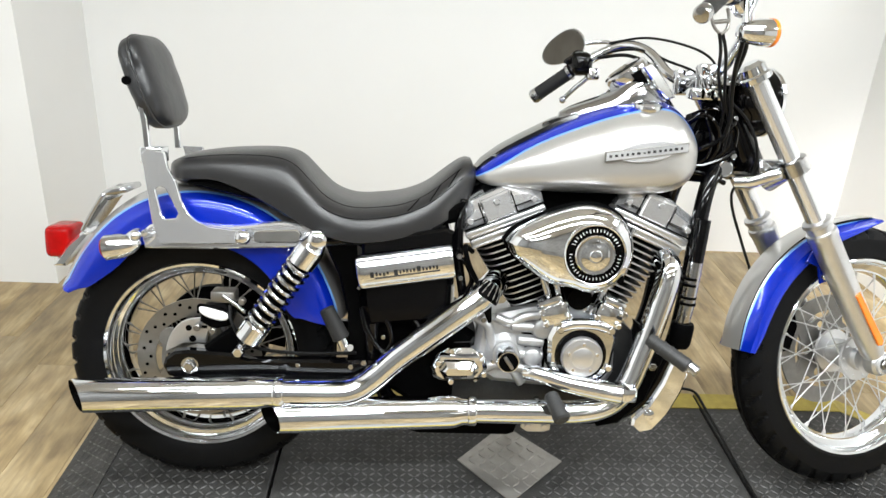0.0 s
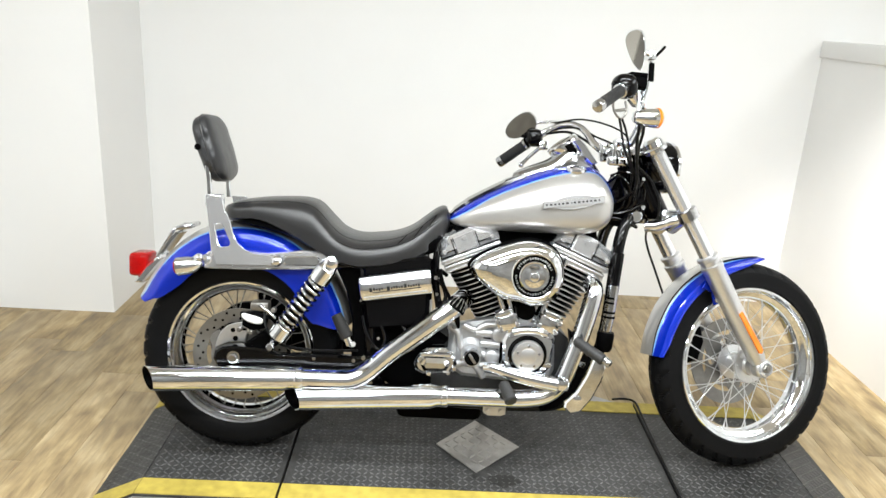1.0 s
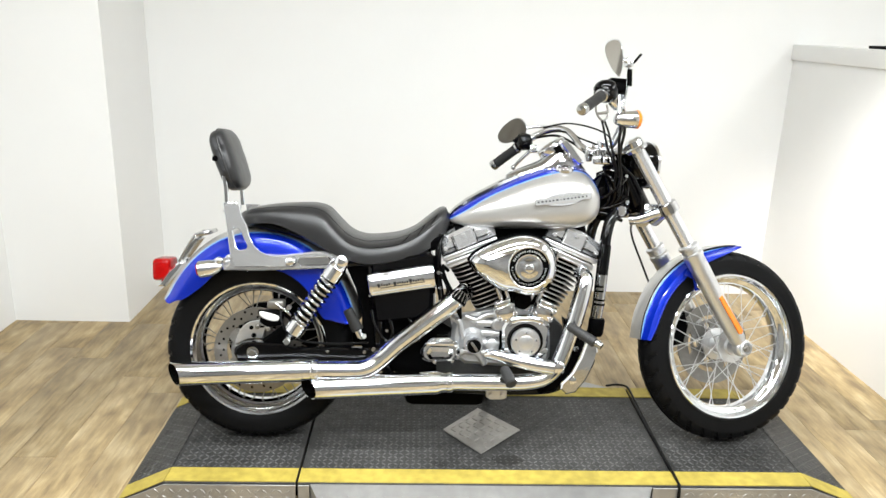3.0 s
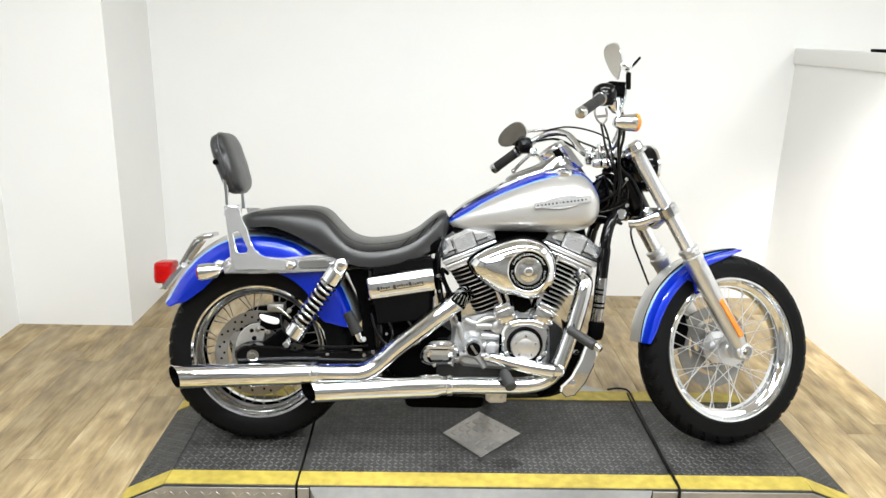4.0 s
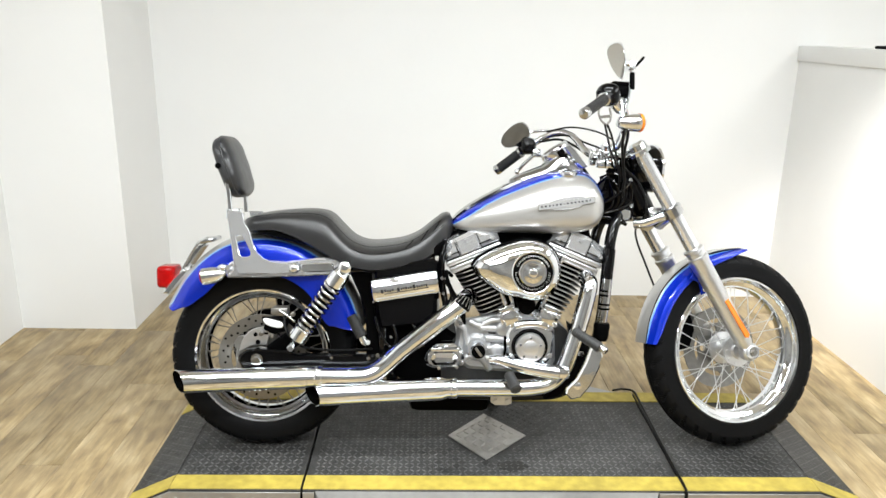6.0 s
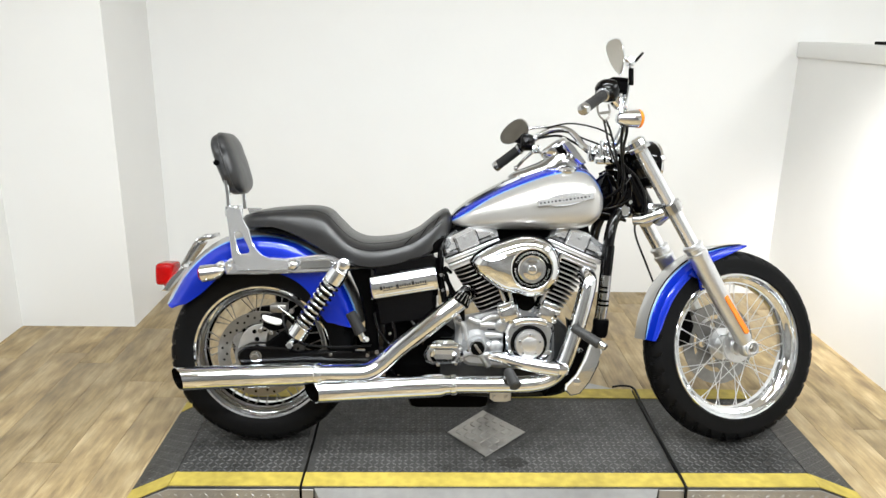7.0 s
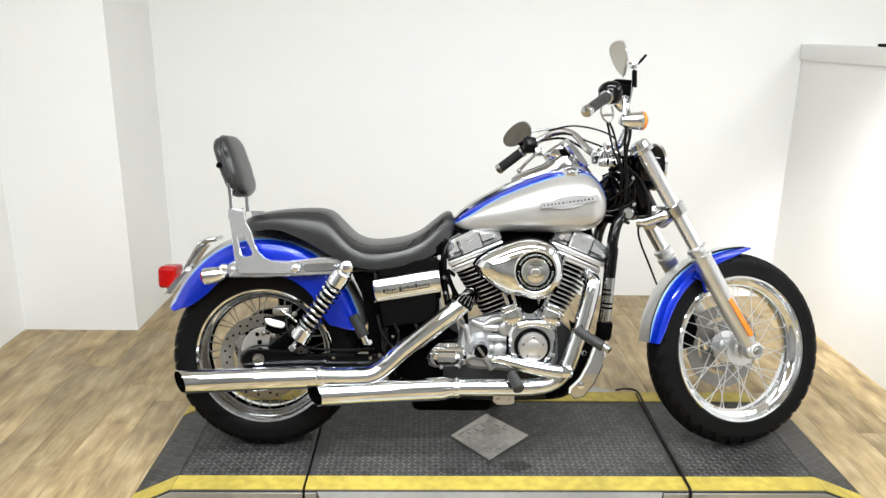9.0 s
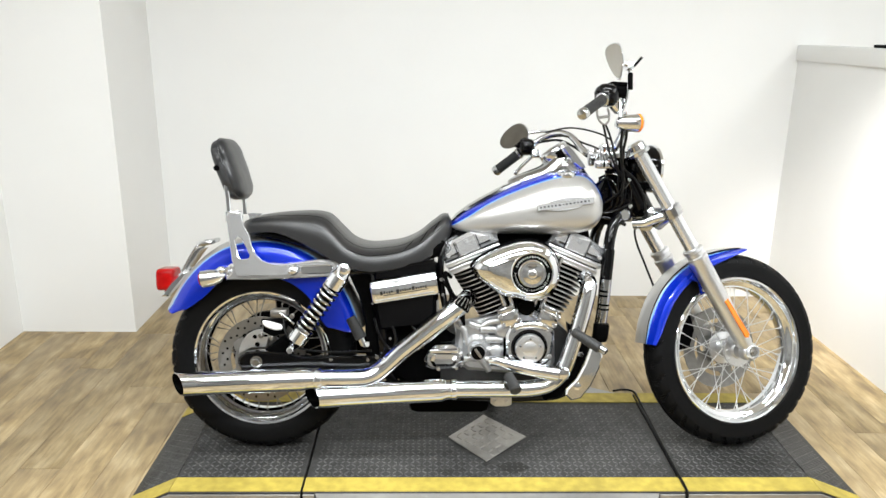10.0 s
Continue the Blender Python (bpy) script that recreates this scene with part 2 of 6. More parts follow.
def slab(bm, outline, y0, y1, bevel=0.0, holes=(), mat=0, put=lambda x, y, z: (x, y, z)):
    """An outline in x, z, with holes, as a plate from y0 to y1, with rounded rims on both faces."""
    def inset(loop, d):
        out, n = [], len(loop)
        area = sum(loop[i][0] * loop[(i + 1) % n][1] - loop[(i + 1) % n][0] * loop[i][1] for i in range(n))
        for i in range(n):
            p, q, r = Vector(loop[i - 1]), Vector(loop[i]), Vector(loop[(i + 1) % n])
            a, b = (q - p).normalized(), (r - q).normalized()
            t = a + b
            nrm = Vector((-t.y, t.x)).normalized() if t.length > 1e-6 else Vector((-a.y, a.x))
            k = max(0.5, nrm.dot(Vector((-a.y, a.x))))
            out.append(tuple(q + nrm * (d if area > 0 else -d) / k))
        return out
    loops = [list(outline)] + [list(h) for h in holes]
    levels = [(y0, bevel), (y0 + math.copysign(bevel, y1 - y0), 0), (y1 - math.copysign(bevel, y1 - y0), 0), (y1, bevel)] if bevel else [(y0, 0), (y1, 0)]
    ends = []
    for n, lp in enumerate(loops):
        rings = [[bm.verts.new(put(x, y, z)) for x, z in (inset(lp, d if n == 0 else -d) if d else lp)] for y, d in levels]
        for a, b in zip(rings, rings[1:]):
            for i in range(len(lp)):
                j = (i + 1) % len(lp)
                bm.faces.new((a[i], a[j], b[j], b[i])).material_index = mat
        ends.append((rings[0], rings[-1]))
    for side in (0, 1):
        if not holes:
            bm.faces.new(ends[0][side]).material_index = mat
            continue
        edges = []
        for e in ends:
            ring = e[side]
            for i in range(len(ring)):
                edges.append(bm.edges.get((ring[i], ring[(i + 1) % len(ring)])) or bm.edges.new((ring[i], ring[(i + 1) % len(ring)])))
        for g in bmesh.ops.triangle_fill(bm, use_beauty=True, edges=edges)["geom"]:
            if isinstance(g, bmesh.types.BMFace):
                g.material_index = mat
    return bm


def blob(bm, centre, sx, sy, sz, e=0.7, seg=28, rings=18, m=None, mat=0):
    """A rounded cushion (superellipsoid)."""
    def sp(v, p):
        return math.copysign(abs(v) ** p, v)
    rows = []
    for i in range(rings + 1):
        ph = -math.pi / 2 + math.pi * i / rings
        c, s = max(abs(math.cos(ph)), 1e-3) ** e, sp(math.sin(ph), e)
        row = []
        for k in range(seg):
            a = 2 * math.pi * k / seg
            v = Vector((sx * c * sp(math.cos(a), e), sy * c * sp(math.sin(a), e), sz * s))
            row.append(Vector(centre) + (m @ v if m else v))
        rows.append(row)
    return loft(bm, rows, mat=mat)


def lerp(table, x):
    """Smooth lookup in rows of (x, value)."""
    xs, vs = zip(*table)
    if x <= xs[0]:
        return vs[0]
    if x >= xs[-1]:
        return vs[-1]
    i = max(k for k in range(len(xs)) if xs[k] <= x)
    t = (x - xs[i]) / (xs[i + 1] - xs[i])
    sl = [(vs[min(k + 1, len(vs) - 1)] - vs[max(k - 1, 0)]) / (xs[min(k + 1, len(xs) - 1)] - xs[max(k - 1, 0)]) for k in (i, i + 1)]
    h = xs[i + 1] - xs[i]
    return (2 * t ** 3 - 3 * t * t + 1) * vs[i] + (t ** 3 - 2 * t * t + t) * h * sl[0] + (3 * t * t - 2 * t ** 3) * vs[i + 1] + (t ** 3 - t * t) * h * sl[1]


B = bmesh.new


def thing(name, label, category, m=None, data=None, group="", kind=""):
    ob = new(name, data)
    if m is not None:
        ob.matrix_basis = m
    return tagged(ob, label, category, group, kind)


# ---- the room ----
def wall(name, lo, hi, mat=WALL, label="plain white painted wall"):
    bm = box(B(), lo, hi)
    return tagged(new(name, finish(bm, mat, name)), label, "wall", kind="structure")


HIGH = 2.78
wall("wall_north", (-0.881, 1.677, 0), (4.4, 1.8, HIGH))
wall("wall_return", (-1.005, 1.114, 0), (-0.881, 1.8, HIGH), label="short white wall beside the recess")
wall("wall_northwest", (-1.56, 1.114, 0), (-1.005, 1.24, HIGH))
wall("wall_west", (-1.56, -1.5, 0), (-1.435, 1.114, HIGH))
# two unseen walls added behind the camera, dark for the chrome reflections
wall("wall_southwest", (-1.56, -4.2, 0), (-1.435, -1.5, HIGH), WALL_UNSEEN, "unseen grey wall that closes the room and darkens reflections")
wall("wall_south", (-1.56, -4.33, 0), (4.4, -4.2, HIGH), WALL_UNSEEN, "unseen grey wall that closes the room and darkens reflections")
wall("wall_east", (4.4, -4.33, 0), (4.53, 1.8, HIGH), WALL, "plain white wall of the shop")
wall("wall_half", (2.522, -0.95, 0), (2.646, 1.677, 1.331), label="waist-high white partition wall")
tagged(new("trim", finish(box(B(), (2.508, -0.965, 1.331), (2.66, 1.675, 1.41), 0.004), WALL, "trim")), "white wooden cap board on the partition wall", "trim", kind="structure")
# added door, out of view, a darker shape for the chrome to reflect
door = tagged(new("unseen_door", finish(box(B(), (2.1, -4.2, 0), (2.95, -4.17, 2.05), 0.004), STEEL, "unseen_door")), "unseen grey door added as a dark shape for reflections", "door", kind="structure")
ceiling = tagged(new("ceiling", finish(box(B(), (-1.56, -4.33, HIGH), (4.53, 1.8, HIGH + 0.1)), CEIL, "ceiling")), "plain off-white ceiling", "ceiling", kind="structure")
tagged(new("storage_box", finish(box(B(), (2.564, 0.42, 1.41), (2.64, 1.08, 1.424), 0.004), SATIN, "storage_box")), "flat dark case lying on the partition wall", "box")


# ---- the motorcycle ----
T = 0.07
bike = thing("motorcycle", "blue and silver cruiser motorcycle leaning on its side stand", "motorcycle", pose(0, -0.02, T, -10, 0, 0))
XF, ZF, XR, ZR = 1.637, 0.334, 0.006, 0.313
STEER_AXIS, STEER_FOOT = Vector((-math.sin(radians(29)), 0, math.cos(radians(29)))), Vector((XF + 0.119, 0, 0))
STEER = Matrix.Translation(STEER_FOOT) @ Matrix.Rotation(radians(17), 4, STEER_AXIS) @ Matrix.Translation(-STEER_FOOT)


def wheel_lathe(bm, profile, x, z, seg=96, mat=0, closed=True, groove=None):
    """Rings round a wheel's axle of (radius, y); groove(angle, y) sinks the tread."""
    rings = []
    for k in range(seg):
        a = 2 * math.pi * k / seg
        ring = []
        for r, y in profile:
            rr = r - (groove(a, y, r) if groove else 0)
            ring.append((x + rr * math.cos(a), y, z + rr * math.sin(a)))
        rings.append(ring)
    rings.append(rings[0])
    return loft(bm, rings, around=closed, caps=False, mat=mat)


def make_wheel(name, label, x, z, rt, wt, rr, wr, hub_r, disc_y, spokes, m=None, spoke_mat=None):
    """A laced wheel: hub with tyre, rim, spokes, nipples and brake disc under it."""
    bm = B()
    lathe(bm, [(-0.062, 0.018), (-0.06, 0.03), (-0.048, 0.032), (-0.046, hub_r), (-0.040, hub_r + 0.002), (-0.036, hub_r), (-0.03, 0.036), (0.03, 0.036), (0.036, hub_r), (0.044, hub_r), (0.046, 0.03), (0.062, 0.02)], (x, 0, z), (0, 1, 0), 40)
    for k in range(10):
        a = 2 * math.pi * k / 10
        c = Vector((x + (hub_r - 0.009) * math.cos(a), -0.0465, z + (hub_r - 0.009) * math.sin(a)))
        rod(bm, c, c + Vector((0, -0.003, 0)), 0.0035, seg=8)
    wheel = part(name, bm, ALUMINIUM, bike, label, m)
    # tyre
    half = [(rr - 0.012, wr - 0.006), (rr + 0.004, wr + 0.004), (rr + 0.022, wt * 0.93), (rr + 0.045 * rt / 0.33, wt), (rt - 0.03, wt * 0.97), (rt - 0.022, wt * 0.93), (rt - 0.0145, wt * 0.83), (rt - 0.0095, wt * 0.72), (rt - 0.006, wt * 0.58), (rt - 0.003, wt * 0.42), (rt - 0.0015, wt * 0.28), (rt - 0.0005, wt * 0.16), (rt, wt * 0.1)]
    prof = [(r, -y) for r, y in half] + [(r, y) for r, y in reversed(half)]
    count = 34

    def groove(a, y, r):
        if r < rt - 0.03:
            return 0
        ph = (a * count / (2 * math.pi) + abs(y) / wt * 0.9 + (0.5 if y > 0 else 0)) % 1
        return 0.009 if ph < 0.26 and wt * 0.3 < abs(y) < wt * 0.95 else 0.004 if abs(y) < wt * 0.12 else 0
    part("tyre", wheel_lathe(B(), prof, x, z, seg=680, groove=groove), RUBBER, wheel, "black tread tyre")
    # rim
    half = [(rr, wr - 0.004), (rr + 0.001, wr), (rr - 0.003, wr + 0.003), (rr - 0.009, wr + 0.001), (rr - 0.013, wr - 0.006), (rr - 0.015, wr - 0.014), (rr - 0.019, wr - 0.018), (rr - 0.026, wr - 0.021), (rr - 0.032, wr - 0.027), (rr - 0.036, wr * 0.42), (rr - 0.040, wr * 0.2)]
    prof = [(r, -y) for r, y in half] + [(r, y) for r, y in reversed(half)] + [(rr - 0.006, wr * 0.5), (rr - 0.006, -wr * 0.5)]
    part("rim", wheel_lathe(B(), prof, x, z, seg=120), CHROME, wheel, "polished chrome rim")
    # spokes: two sides, two ways of crossing
    kinds = []
    for side in (-1, 1):
        for way in (-1, 1):
            bm = B()
            a0, a1 = 0.0, way * radians(54)
            p = Vector((hub_r * 0.93 * math.cos(a0), side * 0.041, hub_r * 0.93 * math.sin(a0)))
            q = Vector(((rr - 0.034) * math.cos(a1), side * 0.012, (rr - 0.034) * math.sin(a1)))
            rod(bm, p, q, 0.0017, seg=6)
            n = (q - p).normalized()
            rod(bm, q - n * 0.014, q + n * 0.004, 0.003, seg=6)
            kinds.append(finish(bm, spoke_mat, "spoke"))
    for k in range(spokes):
        side, way = k % 2, (k // 2) % 2
        a = 2 * math.pi * k / spokes
        part("spoke", kinds[side * 2 + way], None, wheel, m=Matrix.Translation((x, 0, z)) @ Matrix.Rotation(-a, 4, "Y"))
    # brake disc
    if disc_y:
        d = math.copysign(1, disc_y)
        bm = B()
        n = 72
        outline = [(0.146 * math.cos(2 * math.pi * k / n), 0.146 * math.sin(2 * math.pi * k / n)) for k in range(n)]
        inner = [(0.104 * math.cos(2 * math.pi * k / 48), 0.104 * math.sin(2 * math.pi * k / 48)) for k in range(48)]
        slab(bm, [(x + a, z + b) for a, b in outline], disc_y - 0.0025, disc_y + 0.0025, holes=[[(x + a, z + b) for a, b in inner]])
        disc = part("brake_disc", bm, STEEL if disc_y < 0 else DISC, wheel, "drilled steel brake disc")
        bm = B()
        star = []
        for k in range(60):
            a = 2 * math.pi * k / 60
            r = 0.088 + 0.019 * max(0, math.cos(5 * a)) ** 0.6
            star.append((x + r * math.cos(a), z + r * math.sin(a)))
        holes = []
        for k in range(5):
            a = 2 * math.pi * (k + 0.5) / 5
            c = (x + 0.066 * math.cos(a), z + 0.066 * math.sin(a))
            holes.append([(c[0] + 0.013 * math.cos(t * math.pi / 6), c[1] + 0.013 * math.sin(t * math.pi / 6)) for t in range(12)])
        slab(bm, star, disc_y - 0.004 + d * 0.004, disc_y + 0.004 + d * 0.004, 0.001, holes=holes)
        lathe(bm, [(0, 0.045), (0.016, 0.04), (0.02, 0.03)], (x, disc_y, z), (0, d, 0), 28)
        part("disc_carrier", bm, DISC, wheel, "silver disc carrier with round holes")
        bm = B()
        for k in range(40):
            a = 2 * math.pi * k / 40
            r = 0.114 + 0.022 * ((k * 2) % 5) / 4
            c = Vector((x + r * math.cos(a), disc_y + d * 0.0025, z + r * math.sin(a)))
            rod(bm, c, c + Vector((0, d * 0.0006, 0)), 0.0042, seg=8)
        part("drill_holes", bm, SATIN, wheel, "rows of small drilled holes", kind="stuff")
    return wheel


rear_wheel = make_wheel("rear_wheel", "rear hub of a laced chrome wheel", XR, ZR, 0.316, 0.078, 0.2315, 0.064, 0.056, -0.074, 40, None, STEEL)
front_wheel = make_wheel("front_wheel", "front hub of a laced chrome wheel, turned slightly away", XF, ZF, 0.334, 0.05, 0.2545, 0.046, 0.057, 0.062, 40, STEER, ALUMINIUM)


def fender(bm, crest, half, skirts, stripe, steps=6):
    """A mudguard along a crest line in x, z: half its width, the depth of its sides along the way, a silver crown to the stripe."""
    line = smooth_path([(x, 0, z) for x, z in crest], steps)
    inner = sum(line, Vector()) / len(line)
    rings = []
    n = len(line)
    for i, q in enumerate(line):
        d = (line[min(i + 1, n - 1)] - line[max(i - 1, 0)]).normalized()
        nrm = Vector((-d.z, 0, d.x))
        if nrm.z < 0 and abs(nrm.z) > abs(nrm.x):
            nrm = -nrm
        depth = lerp(skirts, i / (n - 1))
        f = min(1.0, depth / 0.06)
        sec = [(a, o * f) for a, o in ((0, 0), (0.3, 0.001), (0.55, 0.005), (stripe - 0.07, 0.012), (stripe, 0.017), (stripe + 0.05, 0.021), (0.93, 0.034), (1.0, 0.05))] + [(1.0, 0.05 * f + max(0.001, depth - 0.05) * 0.5), (0.985, max(0.055 * f, depth))]
        outer = [(-a * half, o) for a, o in reversed(sec)] + [(a * half, o) for a, o in sec[1:]]
        back = [(y * 0.965, o + 0.004 if abs(y) < half * 0.9 else o) for y, o in reversed(outer)]
        rings.append([q + Vector((0, y, 0)) - nrm * o for y, o in outer + back])
    m = 2 * len(sec) - 1
    lo = len(sec) - 1

    def pick(i, j):
        if j >= m - 1:
            return 3
        k = max(lo - j - 1, j - lo)
        return 0 if k < 3 else 1 if k == 4 else 0 if k == 3 else 2
    return loft(bm, rings, pick=pick)


REAR_CREST = [(-0.309, 0.487), (-0.293, 0.524), (-0.255, 0.586), (-0.205, 0.643), (-0.146, 0.688), (-0.085, 0.716), (-0.012, 0.731), (0.065, 0.729), (0.137, 0.709), (0.2, 0.674), (0.255, 0.625), (0.302, 0.56), (0.33, 0.5), (0.345, 0.455), (0.35, 0.42)]
bm = fender(B(), REAR_CREST, 0.108, [(0, 0.036), (0.07, 0.072), (0.15, 0.1), (0.28, 0.105), (0.42, 0.135), (0.6, 0.13), (0.75, 0.125), (0.86, 0.125), (0.93, 0.112), (0.975, 0.085), (1, 0.05)], 0.74)
part("rear_fender", bm, [SILVER, PIN, BLUE, SATIN], bike, "blue rear mudguard with a silver crown and pale blue pinstripe")
FRONT_CREST = [(1.276, 0.368), (1.285, 0.43), (1.304, 0.484), (1.334, 0.54), (1.379, 0.592), (1.437, 0.636), (1.504, 0.667), (1.56, 0.682), (1.62, 0.69), (1.672, 0.692)]
bm = fender(B(), FRONT_CREST, 0.06, [(0, 0.03), (0.1, 0.05), (0.5, 0.056), (0.8, 0.04), (1, 0.012)], 0.43)
part("front_fender", bm, [SILVER, PIN, BLUE, SATIN], bike, "blue front mudguard with a silver crown", STEER)
bm = B()
slab(bm, [(1.43, 0.585), (1.475, 0.64), (1.51, 0.60), (1.492, 0.535), (1.475, 0.53), (1.468, 0.57)], -0.071, -0.064, 0.001)
part("fender_bracket", bm, BLUE, bike, "blue mudguard bracket", STEER)
for bx, bz in ((1.483, 0.548), (1.487, 0.58)):
    bm = rod(B(), (bx, -0.069, bz), (bx, -0.080, bz), 0.009, seg=12, bevel=0.002)
    part("fender_bolt", bm, CHROME, bike, "chrome bolt", STEER)

# fork: legs, clamps, headlamp
FORK_TOP, FORK_FOOT = Vector((1.226, 0, 1.008)), Vector((1.628, 0, 0.348))
FD = (FORK_FOOT - FORK_TOP).normalized()


def on_fork(d, y):
    return FORK_TOP + FD * d + Vector((0, y, 0))


for side in (-1, 1):
    y = side * 0.1
    bm = B()
    rod(bm, on_fork(-0.005, y), on_fork(0.42, y), 0.0235, seg=28)
    part("fork_tube", bm, CHROME_SOFT, bike, "chrome fork tube", STEER)
    bm = B()
    lathe(bm, [(0, 0.026), (0.004, 0.034), (0.012, 0.035), (0.016, 0.031), (0.03, 0.0305), (0.034, 0.035), (0.046, 0.036), (0.052, 0.033), (0.1, 0.0325), (0.2, 0.031), (0.3, 0.029), (0.375, 0.028), (0.40, 0.02)], on_fork(0.375, y), FD, 28)
    lathe(bm, [(-0.018, 0.026), (-0.012, 0.031), (0.014, 0.031), (0.02, 0.026)], (XF, y, ZF), (0, 1, 0), 28)
    part("fork_slider", bm, ALUMINIUM, bike, "satin aluminium fork slider", STEER)
    bm = B()
    rod(bm, (XF, y, ZF), (XF, y + side * 0.028, ZF), 0.0135, seg=6, bevel=0.002)
    rod(bm, (XF, y + side * 0.026, ZF), (XF, y + side * 0.034, ZF), 0.008, seg=12)
    part("axle_nut", bm, STEEL, bike, "", STEER)
    bm = lathe(B(), [(0.0, 0.024), (0.004, 0.026), (0.01, 0.024), (0.012, 0.019)], (XF, y + side * 0.014, ZF), (0, side, 0), 24, caps=False)
    part("axle_washer", bm, POLISHED, bike, "bright washer round the axle", STEER)
    bm = B()
    lathe(bm, [(-0.03, 0.012), (-0.03, 0.02), (-0.022, 0.03), (-0.004, 0.031), (0.0, 0.036), (0.012, 0.036), (0.016, 0.03)], on_fork(0.0, y), FD, 28)
    part("fork_cap", bm, CHROME, bike, "chrome fork cap", STEER)
    bm = B()
    lathe(bm, [(-0.02, 0.026), (-0.016, 0.034), (0.016, 0.034), (0.02, 0.026)], on_fork(0.232, y), FD, 28)
    rod(bm, on_fork(0.232, y), on_fork(0.245, side * 0.03) + Vector((-0.02, 0, -0.02)), 0.022, 0.03, seg=16)
    part("fork_clamp", bm, CHROME_WORN, bike, "polished lower fork clamp", STEER)
bm = B()
slab(bm, [(1.5, 0.507), (1.512, 0.517), (1.594, 0.397), (1.59, 0.385), (1.578, 0.385)], -0.128, -0.135, 0.002, put=lambda x, y, z: (x + 0.022, y, z))
part("reflector", bm, AMBER, bike, "long amber side reflector", STEER)
bm = B()
box(bm, (1.13, -0.075, 0.985), (1.24, 0.075, 1.012), 0.008)
part("top_clamp", bm, CHROME_WORN, bike, "polished top fork clamp", STEER)
bm = B()
box(bm, (1.27, -0.08, 0.785), (1.35, 0.08, 0.825), 0.012)
part("bottom_clamp", bm, CHROME_WORN, bike, "", STEER)
bm = tube(B(), [(1.245, -0.03, 0.772), (1.27, -0.055, 0.774), (1.3, -0.078, 0.788), on_fork(0.24, -0.09)], 0.018, 18, 6, r2=0.016)
part("clamp_arm", bm, CHROME, bike, "polished rounded arm of the lower fork clamp", STEER)
bm = B()
c0 = Vector((1.226, 0, 0.966))
lathe(bm, [(0, 0.02), (0.012, 0.05), (0.04, 0.07), (0.085, 0.079), (0.099, 0.08)], c0, (1, 0, -0.02), 40)
head = part("headlamp", bm, BLACK, bike, "round black headlamp bucket", STEER)
bm = B()
lathe(bm, [(0.097, 0.079), (0.098, 0.083), (0.107, 0.083), (0.112, 0.076), (0.108, 0.07)], c0, (1, 0, -0.02), 40, caps=False)
part("headlamp_ring", bm, CHROME, head, "chrome trim ring")
bm = B()
lathe(bm, [(0.104, 0.0715), (0.114, 0.055), (0.118, 0.0)], c0, (1, 0, -0.02), 40)
part("headlamp_lens", bm, MIRROR, head, "clear headlamp lens")

bm = slab(B(), [(1.405, 0.36), (1.45, 0.325), (1.51, 0.34), (1.53, 0.4), (1.51, 0.47), (1.46, 0.52), (1.415, 0.5), (1.4, 0.43)], 0.045, 0.095, 0.008)
part("front_caliper", bm, SATIN, bike, "black front brake caliper", STEER)

# steering head and frame
bm = B()
rod(bm, STEER_FOOT + STEER_AXIS * 0.895, STEER_FOOT + STEER_AXIS * 1.13, 0.036, seg=24, bevel=0.004)
slab(bm, [(1.1, 0.82), (1.17, 0.9), (1.2, 0.93), (1.23, 0.92), (1.262, 0.84), (1.25, 0.79), (1.2, 0.77), (1.12, 0.775)], -0.04, 0.04, 0.006)
part("steering_head", bm, BLACK, bike, "black steering head")
bm = B()
rod(bm, (1.216, -0.05, 0.81), (1.216, -0.082, 0.81), 0.0185, seg=24, bevel=0.003)
part("neck_cap", bm, CHROME, bike, "round chrome cap bolt")
for side in (-1, 1):
    bm = B()
    tube(bm, [(1.225, side * 0.035, 0.835), (1.185, side * 0.08, 0.79), (1.162, side * 0.105, 0.72), (1.152, side * 0.11, 0.6), (1.143, side * 0.11, 0.48), (1.125, side * 0.11, 0.38), (1.08, side * 0.11, 0.27), (1.02, side * 0.11, 0.215), (0.93, side * 0.11, 0.2), (0.7, side * 0.11, 0.2), (0.5, side * 0.11, 0.215), (0.44, side * 0.12, 0.27), (0.415, side * 0.13, 0.4), (0.43, side * 0.13, 0.55), (0.5, side * 0.11, 0.66)], 0.0185, 16)
    part("frame_tube", bm, BLACK, bike, "black frame tube")
    bm = B()
    tube(bm, [(0.66, side * 0.05, 0.73), (0.5, side * 0.1, 0.65), (0.36, side * 0.125, 0.625), (0.2, side * 0.125, 0.62), (0.05, side * 0.125, 0.62)], 0.015, 12)
    part("seat_rail", bm, BLACK, bike, "black frame rail")
    bm = B()
    slab(bm, [(-0.05, 0.34), (-0.056, 0.32), (-0.045, 0.298), (-0.02, 0.288), (0.1, 0.28), (0.36, 0.28), (0.43, 0.29), (0.43, 0.345), (0.3, 0.345), (0.14, 0.342), (0.1, 0.355), (0.0, 0.36), (-0.03, 0.356)], side * 0.125, side * 0.155, 0.006)
    part("swingarm", bm, BLACK, bike, "black swingarm")
    bm = B()
    rod(bm, (XR, side * 0.154, 0.326), (XR, side * 0.158, 0.326), 0.0195, seg=24)
    rod(bm, (XR, side * 0.156, 0.326), (XR, side * 0.168, 0.326), 0.0135, seg=6, bevel=0.002)
    rod(bm, (XR, side * 0.166, 0.326), (XR, side * 0.172, 0.326), 0.009, seg=14)
    part("axle_nut", bm, CHROME_WORN, bike, "chrome axle nut and washer")
bm = B()
